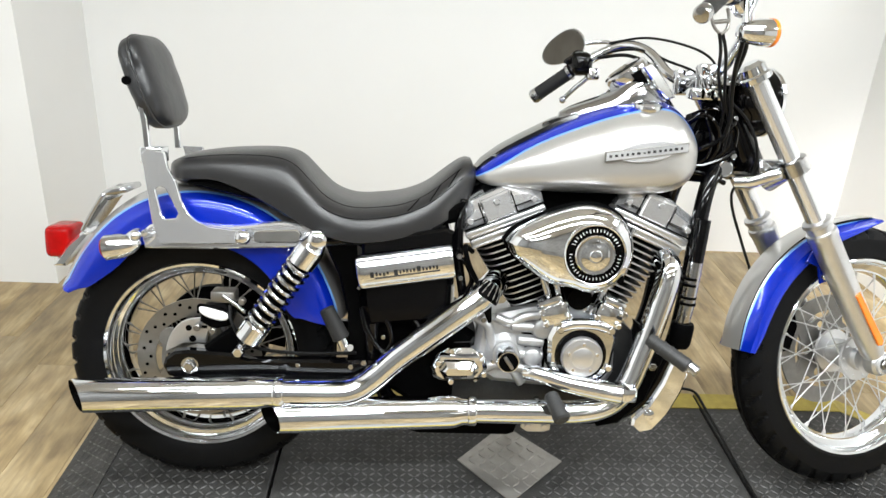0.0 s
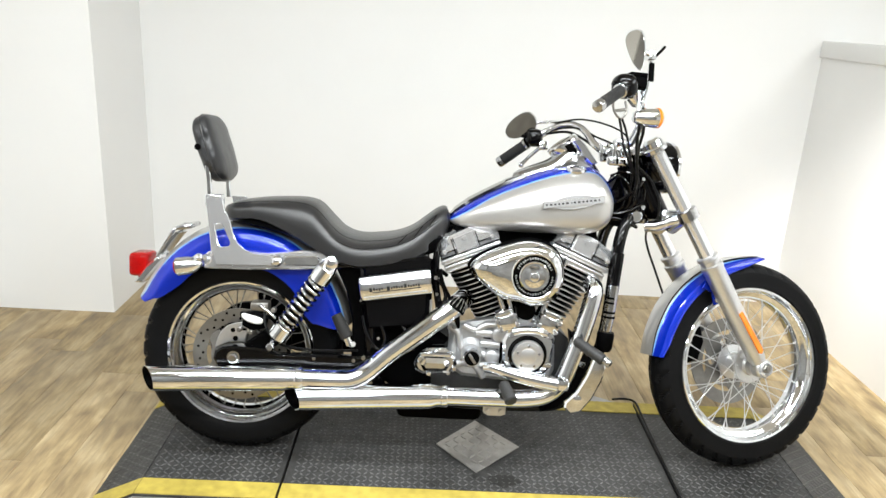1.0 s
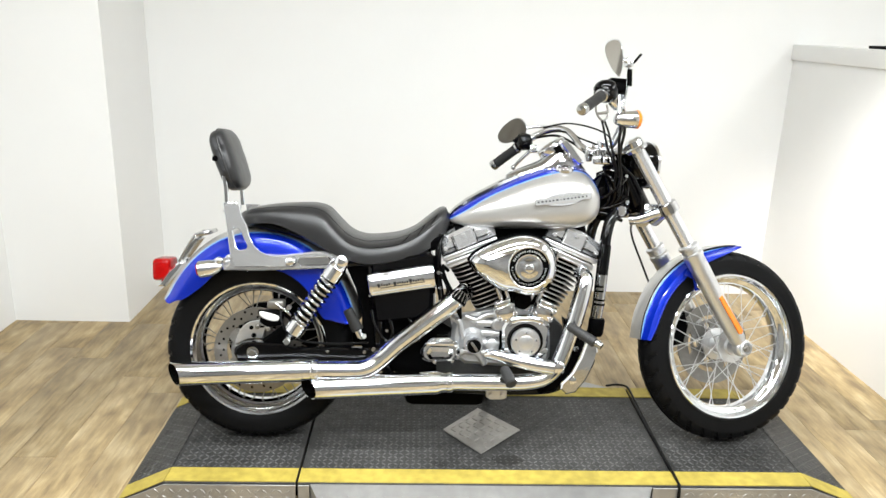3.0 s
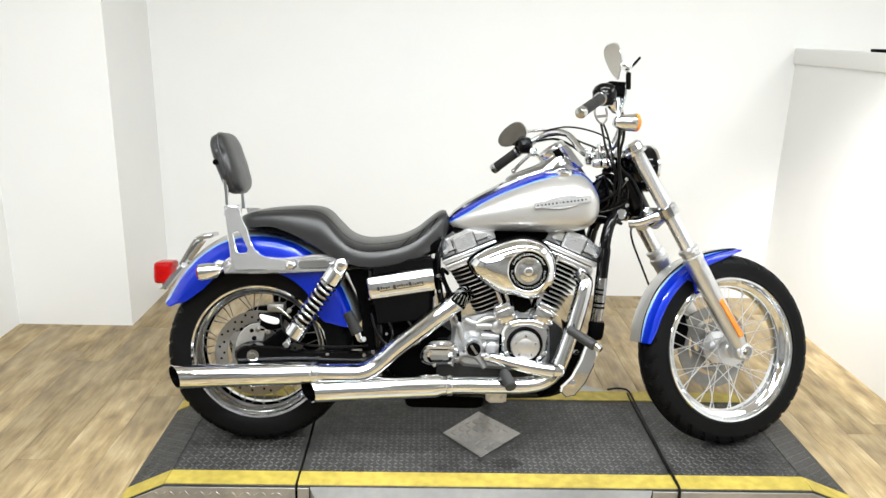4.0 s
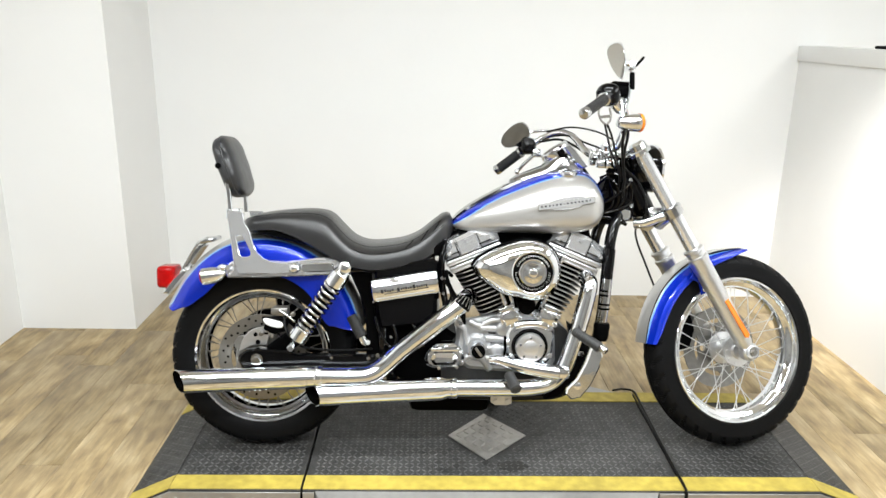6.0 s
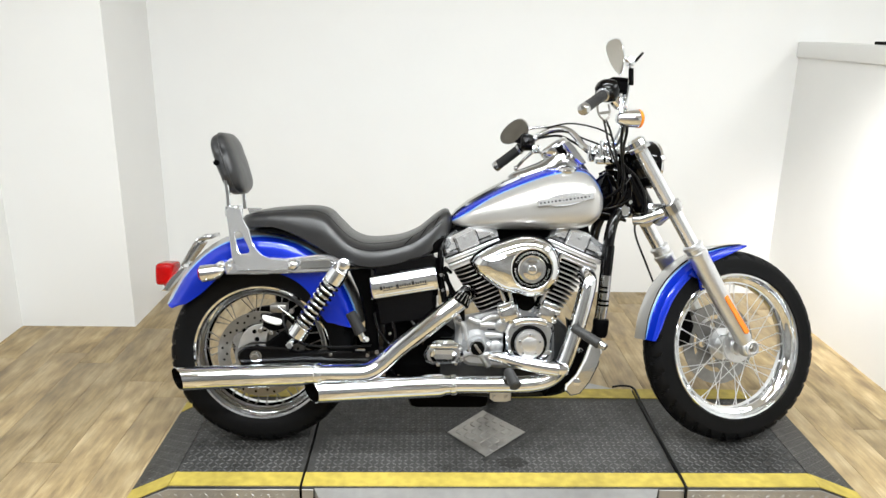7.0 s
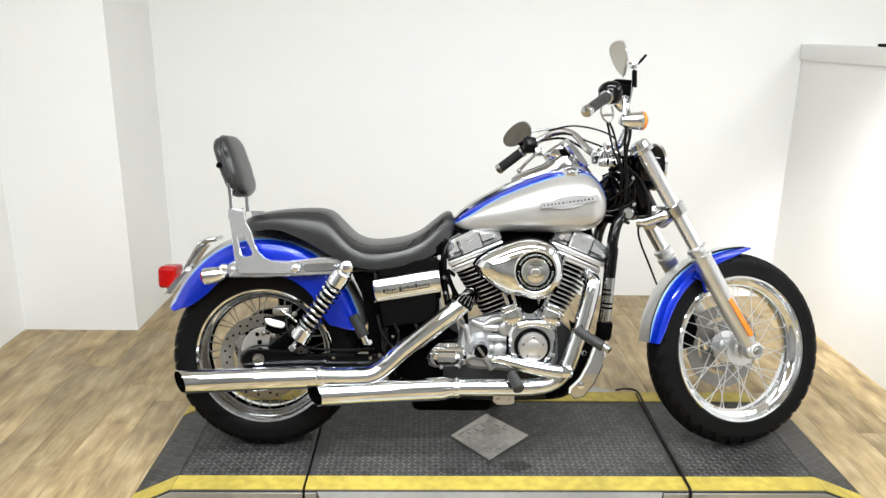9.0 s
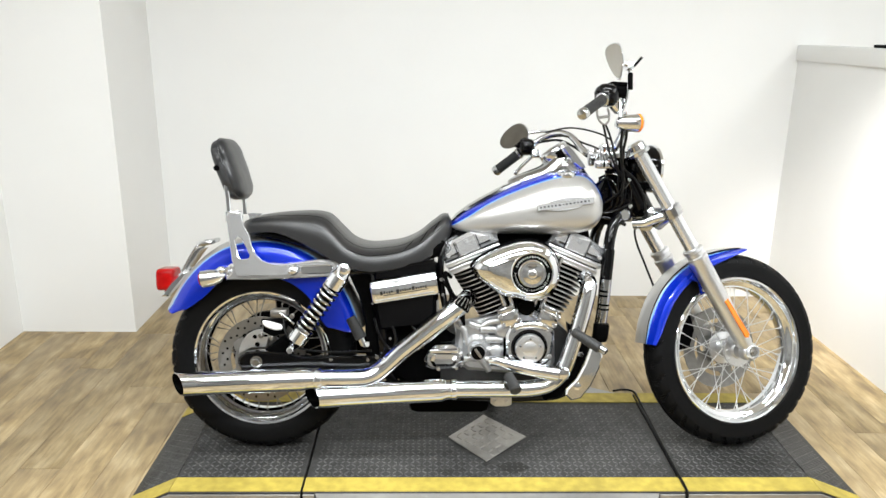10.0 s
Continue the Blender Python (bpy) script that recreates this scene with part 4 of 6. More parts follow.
    slab(bm, [(-0.084, 0.8), (-0.07, 0.814), (-0.034, 0.806), (-0.027, 0.772), (-0.012, 0.745), (-0.002, 0.705), (0.012, 0.676), (0.03, 0.659), (0.056, 0.648), (0.13, 0.64), (0.13, 0.612), (-0.05, 0.606), (-0.066, 0.655), (-0.073, 0.717), (-0.08, 0.775)], side * 0.144, side * 0.154, 0.002, holes=[[(-0.056, 0.726), (-0.045, 0.733), (-0.034, 0.729), (-0.009, 0.675), (-0.014, 0.664), (-0.036, 0.661), (-0.045, 0.67)]])
    if side > 0:
        for v in bm.verts:
            v.co.z = min(v.co.z, 0.79)
    part("sissy_bar_plate", bm, CHROME_SOFT, bike, "chrome sissy bar plate with a cut-out")
    bm = B()
    slab(bm, [(-0.09, 0.79), (-0.076, 0.79), (-0.081, 0.868), (-0.087, 0.9), (-0.1, 0.94), (-0.118, 0.985), (-0.13, 0.985), (-0.113, 0.939), (-0.099, 0.9), (-0.094, 0.86), (-0.092, 0.836)], side * 0.1, side * 0.112, 0.002)
    if side < 0:
        box(bm, (-0.086, -0.152, 0.782), (-0.04, -0.1, 0.815), 0.003)
    part("sissy_bar_upright", bm, CHROME, bike, "chrome sissy bar upright")
pad_m = Matrix.Rotation(radians(-18), 3, "Y")
bm = blob(B(), (0, 0, 0), 0.034, 0.118, 0.104, 0.55, 96, 60)
for v in bm.verts:
    h, w = v.co.z / 0.104, abs(v.co.y) / 0.12
    side = max(0.0, w - 0.55) / 0.45
    fold = math.sin(70 * v.co.x + 34 * v.co.z + 3.1) + 0.7 * math.sin(150 * v.co.z - 60 * v.co.x + 1.0) + 0.5 * math.sin(210 * v.co.x + 90 * v.co.z)
    v.co.y *= (1 - 0.1 * max(0.0, -h) ** 2) * (1 + 0.018 * side * fold)
    v.co.x *= 1 + 0.05 * side * math.sin(95 * v.co.z + 2)
    v.co = Vector((-0.096, 0, 0.948)) + pad_m @ v.co
pad = part("backrest_pad", bm, VINYL_WORN, bike, "black vinyl backrest pad, creased")
bm = B()
ring = []
for k in range(60):
    a = 2 * math.pi * k / 60
    sp = lambda v: math.copysign(abs(v) ** 0.55, v)
    ring.append(Vector((-0.096, 0, 0.948)) + pad_m @ Vector((0.004, 0.1205 * sp(math.cos(a)), 0.1045 * sp(math.sin(a)))))
tube(bm, ring + ring[:1], 0.003, 8, raw=True)
part("pad_piping", bm, VINYL, pad, "stitched seam")
for side in (-1, 1):
    part("pad_knob", rod(B(), (-0.117, side * 0.1, 0.952), (-0.117, side * 0.124, 0.952), 0.0095, seg=14), SATIN, pad)

SEAT_TOP = [(-0.05, 0.777), (-0.02, 0.79), (0.024, 0.799), (0.08, 0.806), (0.16, 0.811), (0.205, 0.808), (0.235, 0.796), (0.268, 0.762), (0.308, 0.723), (0.361, 0.704), (0.436, 0.708), (0.484, 0.718), (0.532, 0.741), (0.58, 0.78), (0.612, 0.803), (0.634, 0.803), (0.643, 0.782)]
SEAT_LOW = [(-0.05, 0.752), (-0.014, 0.744), (0.059, 0.747), (0.131, 0.724), (0.203, 0.689), (0.276, 0.65), (0.331, 0.632), (0.385, 0.627), (0.459, 0.637), (0.532, 0.655), (0.587, 0.683), (0.623, 0.72), (0.643, 0.76)]
SEAT_WIDE = [(-0.05, 0.06), (-0.03, 0.095), (0.0, 0.112), (0.1, 0.128), (0.2, 0.138), (0.28, 0.155), (0.38, 0.172), (0.46, 0.17), (0.54, 0.145), (0.6, 0.112), (0.635, 0.08), (0.643, 0.055)]


def seat_point(x, a):
    lo, hi, w = lerp(SEAT_LOW, x), lerp(SEAT_TOP, x), lerp(SEAT_WIDE, x)
    c, s = math.cos(a), math.sin(a)
    crown = 0.0
    return Vector((x, -w * math.copysign(abs(c) ** 0.62, c) * (1 + 0.05 * math.sin(2 * a) ** 2), lo + (hi - lo) * s ** 0.72 - crown))


rows = []
NX, NA = 64, 40
for i in range(NX + 1):
    x = -0.05 + 0.693 * i / NX
    row = [seat_point(x, math.pi * k / NA) for k in range(NA + 1)]
    w, lo = lerp(SEAT_WIDE, x), lerp(SEAT_LOW, x)
    row += [Vector((x, w * 0.8, lo - 0.012)), Vector((x, -w * 0.8, lo - 0.012))]
    rows.append(row)
seat = part("seat", loft(B(), rows), VINYL, bike, "black two-up vinyl seat with stitched seams")


def seam(points, r=0.0012):
    return tube(B(), points, r, 6, 4)


part("seat_seam", seam([seat_point(-0.04 + 0.67 * k / 24, 0.95 + 0.1 * math.sin(k / 24 * math.pi)) for k in range(25)], 0.0009), SATIN, seat, "stitched seam along the seat top")
part("seat_seam", seam([seat_point(0.3 + 0.31 * k / 16, 0.6) for k in range(17)], 0.0011), SATIN, seat, "stitched seam along the seat side")
for x in (0.5, 0.548, 0.59):
    part("seat_tuck", seam([seat_point(x - 0.012 + 0.024 * k / 5, 0.66 + 0.3 * k / 5) for k in range(6)], 0.0016), SATIN, seat, "short tuck in the vinyl")
bm = B()
slab(bm, [(0.0, 0.738), (0.2, 0.69), (0.3, 0.645), (0.4, 0.618), (0.6, 0.67), (0.62, 0.72), (0.5, 0.675), (0.4, 0.655), (0.3, 0.675), (0.1, 0.74)], -0.125, 0.125, 0.01)
part("seat_base", bm, SATIN, bike, "black seat pan")

# electrics box with its chrome cover
bm = B()
slab(bm, [(0.378, 0.618), (0.585, 0.652), (0.6, 0.62), (0.597, 0.50), (0.585, 0.44), (0.4, 0.42), (0.385, 0.49)], -0.155, 0.15, 0.018)
electric = part("electrics_box", bm, BLACK, bike, "gloss black side box")
bm = B()
lidm = Matrix.Translation((0.488, -0.156, 0.574)) @ Matrix.Rotation(radians(-9.5), 4, "Y")
LID = ((0.004, 0.037), (-0.012, 0.0378), (-0.0195, 0.035), (-0.0225, 0.031), (-0.0225, 0.028), (-0.0265, 0.024), (-0.0295, 0.014), (-0.0305, 0.002), (-0.0295, -0.011), (-0.0265, -0.022), (-0.0225, -0.027), (-0.0225, -0.030), (-0.0195, -0.0345), (-0.012, -0.0378), (0.004, -0.037))
rings = []
for x, k in ((-0.108, 0.86), (-0.106, 0.95), (-0.1, 1), (-0.09, 1), (0.09, 1), (0.1, 1), (0.106, 0.95), (0.108, 0.86)):
    rings.append([lidm @ Vector((x, y * k if y < 0 else y, z * k)) for y, z in LID])
loft(bm, rings)
part("box_cover", bm, CHROME, electric, "rounded chrome side cover")
# chrome script as bars, with its dark reflections put into their colour
bm, xx = B(), -0.08
for k in range(18):
    wide = (0.011, 0.0065, 0.007, 0.0075, 0.006, 0.0)[k % 6] if k < 6 else (0.012, 0.0055, 0.0065, 0.007, 0.006, 0.0065)[k % 6]
    if not wide:
        xx += 0.008
        continue
    h = 0.011 if wide > 0.01 else (0.0055, 0.0075, 0.005, 0.0065)[k % 4]
    mid = -0.003 + 0.0012 * math.sin(k * 1.7)
    box(bm, (xx + wide * 0.15, -0.0318, mid - h * 0.5), (xx + wide * 0.85, -0.0265, mid + h * 0.6), m=lidm)
    xx += wide + 0.0012
box(bm, (-0.07, -0.0318, -0.0125), (0.075, -0.0265, -0.0108), m=lidm)
part("script_badge", bm, GRIP, electric, "raised script badge drawn as bars, dark for its reflections", kind="stuff")
bm = box(B(), (0.484, -0.163, 0.622), (0.496, -0.15, 0.645), 0.003)
part("box_latch", bm, CHROME_WORN, electric, "small chrome latch")
bm = box(B(), (0.592, -0.15, 0.46), (0.6, -0.12, 0.53), 0.003)
part("box_hinge", bm, STEEL, electric)
bm = slab(B(), [(0.39, 0.632), (0.575, 0.664), (0.594, 0.655), (0.594, 0.625), (0.39, 0.595)], -0.164, -0.14, 0.006)
part("box_shoulder", bm, BLACK, electric, "gloss black upper shoulder of the box")
bm = tube(B(), [(0.615, -0.1, 0.72), (0.606, -0.115, 0.66), (0.608, -0.12, 0.58), (0.622, -0.12, 0.5), (0.63, -0.1, 0.44)], 0.011, 12)
part("frame_strut", bm, BLACK, bike, "black frame strut behind the side box")
# added filler, black in place of the dark space below the tank
bm = slab(B(), [(0.66, 0.755), (1.1, 0.76), (1.11, 0.72), (1.03, 0.7), (0.985, 0.66), (0.785, 0.66), (0.74, 0.7), (0.645, 0.72)], -0.062, 0.062, 0.004)
part("tank_filler", bm, SATIN, bike, "black filler block for the dark space under the tank")

# tank with its badge and console
TANK_TOP = [(0.64, 0.776), (0.66, 0.799), (0.7, 0.828), (0.76, 0.862), (0.83, 0.899), (0.9, 0.929), (0.96, 0.949), (1.02, 0.959), (1.07, 0.956), (1.105, 0.936), (1.13, 0.903), (1.145, 0.85)]
TANK_LOW = [(0.64, 0.762), (0.66, 0.75), (0.7, 0.744), (0.8, 0.74), (0.9, 0.74), (1.0, 0.741), (1.06, 0.745), (1.1, 0.757), (1.128, 0.782), (1.145, 0.82)]
TANK_WIDE = [(0.64, 0.05), (0.66, 0.075), (0.7, 0.1), (0.78, 0.128), (0.88, 0.15), (0.96, 0.16), (1.03, 0.16), (1.08, 0.154), (1.11, 0.142), (1.13, 0.122), (1.14, 0.092), (1.145, 0.05)]
PINLINE = [(0.64, 0.766), (0.7, 0.803), (0.75, 0.836), (0.8, 0.863), (0.866, 0.892), (0.934, 0.917), (1.0, 0.934), (1.05, 0.939), (1.085, 0.93), (1.11, 0.905), (1.13, 0.865), (1.145, 0.83)]
rows, xs = [], [0.64 + 0.505 * (0.5 - 0.5 * math.cos(math.pi * i / 56)) for i in range(57)]
NQ, NP = 24, 12
for x in xs:
    hi, lo, w = lerp(TANK_TOP, x), lerp(TANK_LOW, x), lerp(TANK_WIDE, x)
    zm = lo + (hi - lo) * 0.42

    def rise(z):
        return math.asin(min(0.96, max(0.03, (z - zm) / (hi - zm))) ** (1 / 0.9))
    a0, a1 = rise(lerp(PINLINE, x) - 0.0017), rise(lerp(PINLINE, x) + 0.0017)
    quarter = [a0 * k / NP for k in range(NP + 1)] + [max(a1, a0 + 0.01) + (math.pi / 2 - max(a1, a0 + 0.01)) * k / (NQ - NP - 1) for k in range(NQ - NP)]
    turn = quarter[:-1] + [math.pi - a for a in reversed(quarter)] + [math.pi + math.pi * k / 40 for k in range(1, 40)]
    row = []
    for a in turn:
        c, t = math.cos(a), math.sin(a)
        row.append((x, w * math.copysign(abs(c) ** (0.85 if t > 0 else 0.55), c), zm + (hi - zm) * t ** 0.9 if t > 0 else zm - (zm - lo) * abs(t) ** 0.6))
    rows.append(row)


def tank_paint(i, j):
    k = j if j < NQ else 2 * NQ - 1 - j
    return 0 if k < NP else 1 if k == NP else 2


tank = part("fuel_tank", loft(B(), rows, pick=tank_paint), [SILVER, PIN, BLUE], bike, "teardrop fuel tank, silver sides under a blue top")


def badge_depth(x, z):
    return -0.1635 + 0.9 * max(0.0, x - 1.0) ** 1.6 * 0.35


def on_tank(x, y, z):
    return (x, badge_depth(x, z) - y, z)


def band_z(x):
    return 0.835 + (x - 0.913) * 0.148


LENS = [(1.006 + 0.066 * math.cos(a), band_z(1.006 + 0.066 * math.cos(a)) + 0.0215 * math.sin(a)) for a in (2 * math.pi * k / 40 for k in range(40))]
bm = slab(B(), LENS, -0.002, 0.0035, 0.0015, put=on_tank)
badge = part("tank_badge", bm, POLISHED, tank, "chrome tank badge with a lettered band")


def band(x0, x1, half, y0, y1):
    xs = [x0 + (x1 - x0) * k / 10 for k in range(11)]
    return slab(B(), [(x, band_z(x) - half) for x in xs] + [(x, band_z(x) + half) for x in reversed(xs)], y0, y1, 0.0004, put=on_tank)


part("badge_frame", band(0.9118, 1.0952, 0.0102, -0.002, 0.005), STEEL, badge, "dark edge round the band")
part("badge_band", band(0.9135, 1.0935, 0.0088, 0.0, 0.0062), POLISHED, badge, "bright chrome band")
bm = B()
bx = 0.919
for k in range(14):
    wide = (0.0075, 0.0085, 0.007, 0.0065, 0.0075, 0.009, 0.0055)[k % 7]
    if k != 6:
        z0 = band_z(bx + wide / 2)
        box(bm, (bx, badge_depth(bx, z0) - 0.0072, z0 - 0.0024), (bx + wide * 0.8, badge_depth(bx, z0) - 0.006, z0 + 0.003))
        bx += wide + 0.0046
    else:
        box(bm, (bx, badge_depth(bx, 0) - 0.0072, band_z(bx) - 0.0008), (bx + 0.005, badge_depth(bx, 0) - 0.006, band_z(bx) + 0.0016))
        bx += 0.009
part("badge_print", bm, GRIP, badge, "row of small dark bars", kind="stuff")
rows = []
for x, w, h in ((0.637, 0.034, 0.003), (0.66, 0.05, 0.008), (0.7, 0.054, 0.01), (0.74, 0.056, 0.011), (0.78, 0.057, 0.011), (0.82, 0.058, 0.011), (0.87, 0.058, 0.009)):
    z = lerp(TANK_TOP, x) - 0.003
    rows.append([(x, -w, z - 0.004), (x, -w * 0.9, z + h * 0.8), (x, 0, z + h), (x, w * 0.9, z + h * 0.8), (x, w, z - 0.004)])
part("tank_strap", loft(B(), rows), BLACK, bike, "black tank strap with bright edge")
CONSOLE = ((0.835, 0.012, 0.92), (0.85, 0.03, 0.93), (0.88, 0.042, 0.944), (0.92, 0.05, 0.96), (0.945, 0.056, 0.972), (0.965, 0.062, 0.993), (0.985, 0.066, 1.014), (1.01, 0.066, 1.028), (1.03, 0.062, 1.03), (1.05, 0.056, 1.012), (1.08, 0.045, 0.975), (1.1, 0.033, 0.95), (1.112, 0.018, 0.935))
rows = []
for i in range(49):
    x = 0.835 + 0.277 * i / 48
    w, top = lerp([r[:2] for r in CONSOLE], x), lerp([(r[0], r[2]) for r in CONSOLE], x)
    z = lerp(TANK_TOP, x) - 0.02
    rows.append([(x, w * math.cos(math.pi * k / 28), z + (top - z) * math.sin(math.pi * k / 28) ** 0.6) for k in range(29)])
console = part("console", loft(B(), rows), CHROME_WORN, bike, "chrome tank console")
bm = lathe(B(), [(0, 0.05), (0.016, 0.053), (0.024, 0.051), (0.028, 0.044), (0.024, 0.041)], (0.995, 0, 1.004), (-0.6, 0, 0.8), 40)
gauge = part("speedometer", bm, CHROME, console, "chrome speedometer bezel")
bm = lathe(B(), [(0.02, 0.0415), (0.024, 0.0415)], (0.995, 0, 1.004), (-0.6, 0, 0.8), 40)
part("dial", bm, SATIN, gauge, "black dial")
bm = slab(B(), [(1.006, 1.03), (1.026, 1.04), (1.045, 1.022), (1.064, 0.998), (1.088, 0.966), (1.07, 0.96), (1.046, 0.982)], -0.06, -0.05, 0.003)
part("console_wing", bm, CHROME, console, "slanted flat chrome side of the console")
# solid black slab gives the darkness of a notch in the console
bm = slab(B(), [(0.982, 1.012), (1.002, 1.024), (1.03, 0.99), (1.012, 0.98)], -0.058, -0.05, 0.003)
part("console_notch", bm, SATIN, console, "black slab for the dark of the gap beside the speedometer")
bm = lathe(B(), [(0, 0.03), (0.008, 0.032), (0.013, 0.03), (0.017, 0.022), (0.018, 0.01)], (1.018, -0.088, 0.937), (0.0, -0.2, 1), 28)
part("fuel_cap", bm, CHROME, console, "chrome fuel cap")

# handlebar and controls
bar = [(0.905, -0.347, 1.066), (1.017, -0.262, 1.133), (1.066, -0.235, 1.142), (1.109, -0.21, 1.119), (1.141, -0.17, 1.084), (1.152, -0.12, 1.048), (1.153, -0.07, 1.016), (1.147, -0.02, 1.008), (1.142, 0.03, 1.01), (1.128, 0.055, 1.017), (1.116, 0.08, 1.037), (1.11, 0.12, 1.075), (1.099, 0.16, 1.102), (1.072, 0.2, 1.114), (1.034, 0.24, 1.099), (0.974, 0.285, 1.058), (0.903, 0.357, 0.997)]
part("handlebar", tube(B(), bar, 0.0127, 18, 8), CHROME, bike, "chrome handlebar", STEER)
for side in (-1, 1):
    bm = box(B(), (1.118, side * 0.045 - 0.014, 0.975), (1.168, side * 0.045 + 0.014, 1.035), 0.008)
    part("bar_riser", bm, CHROME, bike, "chrome handlebar clamp", STEER)
for side in (-1, 1):
    gi, ge = (Vector((1.01, -0.267, 1.129)), Vector((0.901, -0.35, 1.063))) if side < 0 else (Vector((0.968, 0.291, 1.053)), Vector((0.901, 0.36, 0.995)))
    d = (ge - gi).normalized()
    n = (ge - gi).length
    fat = 0.87 if side < 0 else 1.0
    bm = lathe(B(), [(0.004, 0.02 * fat)] + [(0.012 + (n - 0.024) * k / 14, (0.0175 + 0.001 * (k % 2)) * fat) for k in range(15)] + [(n - 0.004, 0.0185 * fat)], gi, d, 20)
    grip = part("grip", bm, GRIP, bike, "black rubber hand grip", STEER)
    bm = lathe(B(), [(n - 0.012, 0.0195 * fat), (n + 0.004, 0.0195 * fat), (n + 0.009, 0.016 * fat), (n + 0.011, 0.0)], gi, d, 20)
    part("grip_end", bm, CHROME_WORN, grip, "chrome end cap")
    bm = lathe(B(), [(-0.004, 0.018), (-0.002, 0.021), (0.006, 0.021), (0.008, 0.018)], gi, d, 20)
    part("grip_collar", bm, CHROME_WORN, grip, "chrome collar")
    bm = B()
    blob(bm, gi - d * 0.03 + Vector((0, 0, 0.004)), 0.034 if side < 0 else 0.029, 0.034, 0.034 if side < 0 else 0.031, 0.75, 28, 16)
    box(bm, (-0.022, -0.016, 0.01), (0.012, 0.016, 0.034), 0.005, m=Matrix.Translation(gi - d * 0.03))
    for k in range(3):
        rod(bm, gi - d * (0.02 + 0.012 * k) + Vector((-0.02, 0, 0.01)), gi - d * (0.02 + 0.012 * k) + Vector((-0.034, 0, 0.014)), 0.006, seg=10)
    part("switch_housing", bm, BLACK, bike, "black switch housing", STEER)
    # lever
    bm = B()
    if side > 0:
        tube(bm, [(1.012, 0.255, 1.055), (1.002, 0.258, 1.036), (0.98, 0.288, 1.01), (0.966, 0.318, 0.987)], 0.0065, 10)
        blob(bm, (0.964, 0.321, 0.984), 0.01, 0.01, 0.01, 1)
        box(bm, (0.996, 0.24, 1.03), (1.03, 0.27, 1.06), 0.006)
    else:
        tube(bm, [(1.013, -0.226, 1.112), (1.012, -0.226, 1.092), (1.02, -0.226, 1.073), (1.036, -0.226, 1.062), (1.05, -0.226, 1.073), (1.053, -0.226, 1.092), (1.049, -0.226, 1.112)], 0.0034, 10)
        rod(bm, (1.014, -0.226, 1.082), (1.052, -0.226, 1.088), 0.0045, seg=10)
    part("lever", bm, CHROME if side > 0 else STEEL, bike, "chrome lever" if side > 0 else "chrome cable clip under the grip", STEER)
    # mirror
    root = Vector((1.034, side * 0.24, 1.1))
    hub = Vector((1.046, -0.282, 1.242)) if side < 0 else Vector((0.944, 0.29, 1.111))
    bm = B()
    if side < 0:
        tube(bm, [(1.09, -0.238, 1.1), (1.1, -0.248, 1.136), (1.104, -0.257, 1.18), (1.103, -0.264, 1.22), (1.09, -0.27, 1.238), (1.056, -0.277, 1.242)], 0.0062, 12)
        box(bm, (1.091, -0.277, 1.222), (1.114, -0.252, 1.25), 0.005)
        tube(bm, [(1.082, -0.272, 1.236), (1.064, -0.276, 1.214), (1.048, -0.279, 1.2)], 0.003, 8)
    else:
        tube(bm, [root, root + Vector((0.03, 0.02, 0.03)), hub + Vector((0.07, 0.01, 0.02)), hub + Vector((0.02, 0.015, 0))], 0.0055, 10)
    part("mirror_stem", bm, CHROME, bike, "chrome mirror stem", STEER)
    face = (Vector((-0.78, -0.62, -0.06)) if side < 0 else Vector((-0.62, -0.74, -0.34))).normalized()
    across = face.cross(Vector((0, 0, 1))).normalized()
    up = across.cross(face)
    turn = radians(-101) if side < 0 else radians(-28)
    shape = []
    for k in range(40):
        a = 2 * math.pi * k / 40
        c, s = math.cos(a), math.sin(a)
        wide, tall = (0.056, 0.0245) if side < 0 else (0.06, 0.036)
        shape.append((wide * math.copysign(abs(c) ** 0.85, c), tall * math.copysign(abs(s) ** 0.85, s) * (1 - (0.45 if side < 0 else 0.2) * c)))

    def mface(k, o):
        return [hub + face * o + (across * (w * math.cos(turn) - h * math.sin(turn)) + up * (w * math.sin(turn) + h * math.cos(turn))) * k for w, h in shape]
    mirror = part("mirror", loft(B(), [mface(1, 0.0), mface(1.03, -0.004), mface(0.9, -0.014), mface(0.5, -0.022)]), CHROME, bike, "chrome rear-view mirror", STEER)
    part("mirror_glass", loft(B(), [mface(0.95, -0.001), mface(0.95, 0.0012)]), MIRROR, mirror, "mirror glass")
# front indicator
c, ax = Vector((1.099, -0.235, 1.068)), Vector((1, 0, 0.04)).normalized()
bm = lathe(B(), [(-0.03, 0.004), (-0.026, 0.014), (-0.01, 0.022), (0.02, 0.027), (0.042, 0.028)], c, ax, 28)
tube(bm, [c + Vector((-0.01, 0, 0.01)), c + Vector((-0.012, 0.0, 0.04)), c + Vector((-0.015, 0.0, 0.075))], 0.008, 10)
sig = part("indicator", bm, CHROME, bike, "chrome bullet indicator", STEER)
part("indicator_lens", lathe(B(), [(0.042, 0.0285), (0.05, 0.0285), (0.058, 0.02), (0.06, 0.0)], c, ax, 28), AMBER, sig, "amber lens")
bm = B()
box(bm, (1.052, -0.25, 1.148), (1.112, -0.2, 1.182), 0.008)
box(bm, (1.05, -0.252, 1.178), (1.114, -0.198, 1.191), 0.005)
part("brake_reservoir", bm, SATIN, bike, "black brake fluid reservoir", STEER)
bm = B()
tube(bm, [(1.104, -0.27, 1.226), (1.118, -0.273, 1.238), (1.14, -0.275, 1.262)], 0.004, 8)
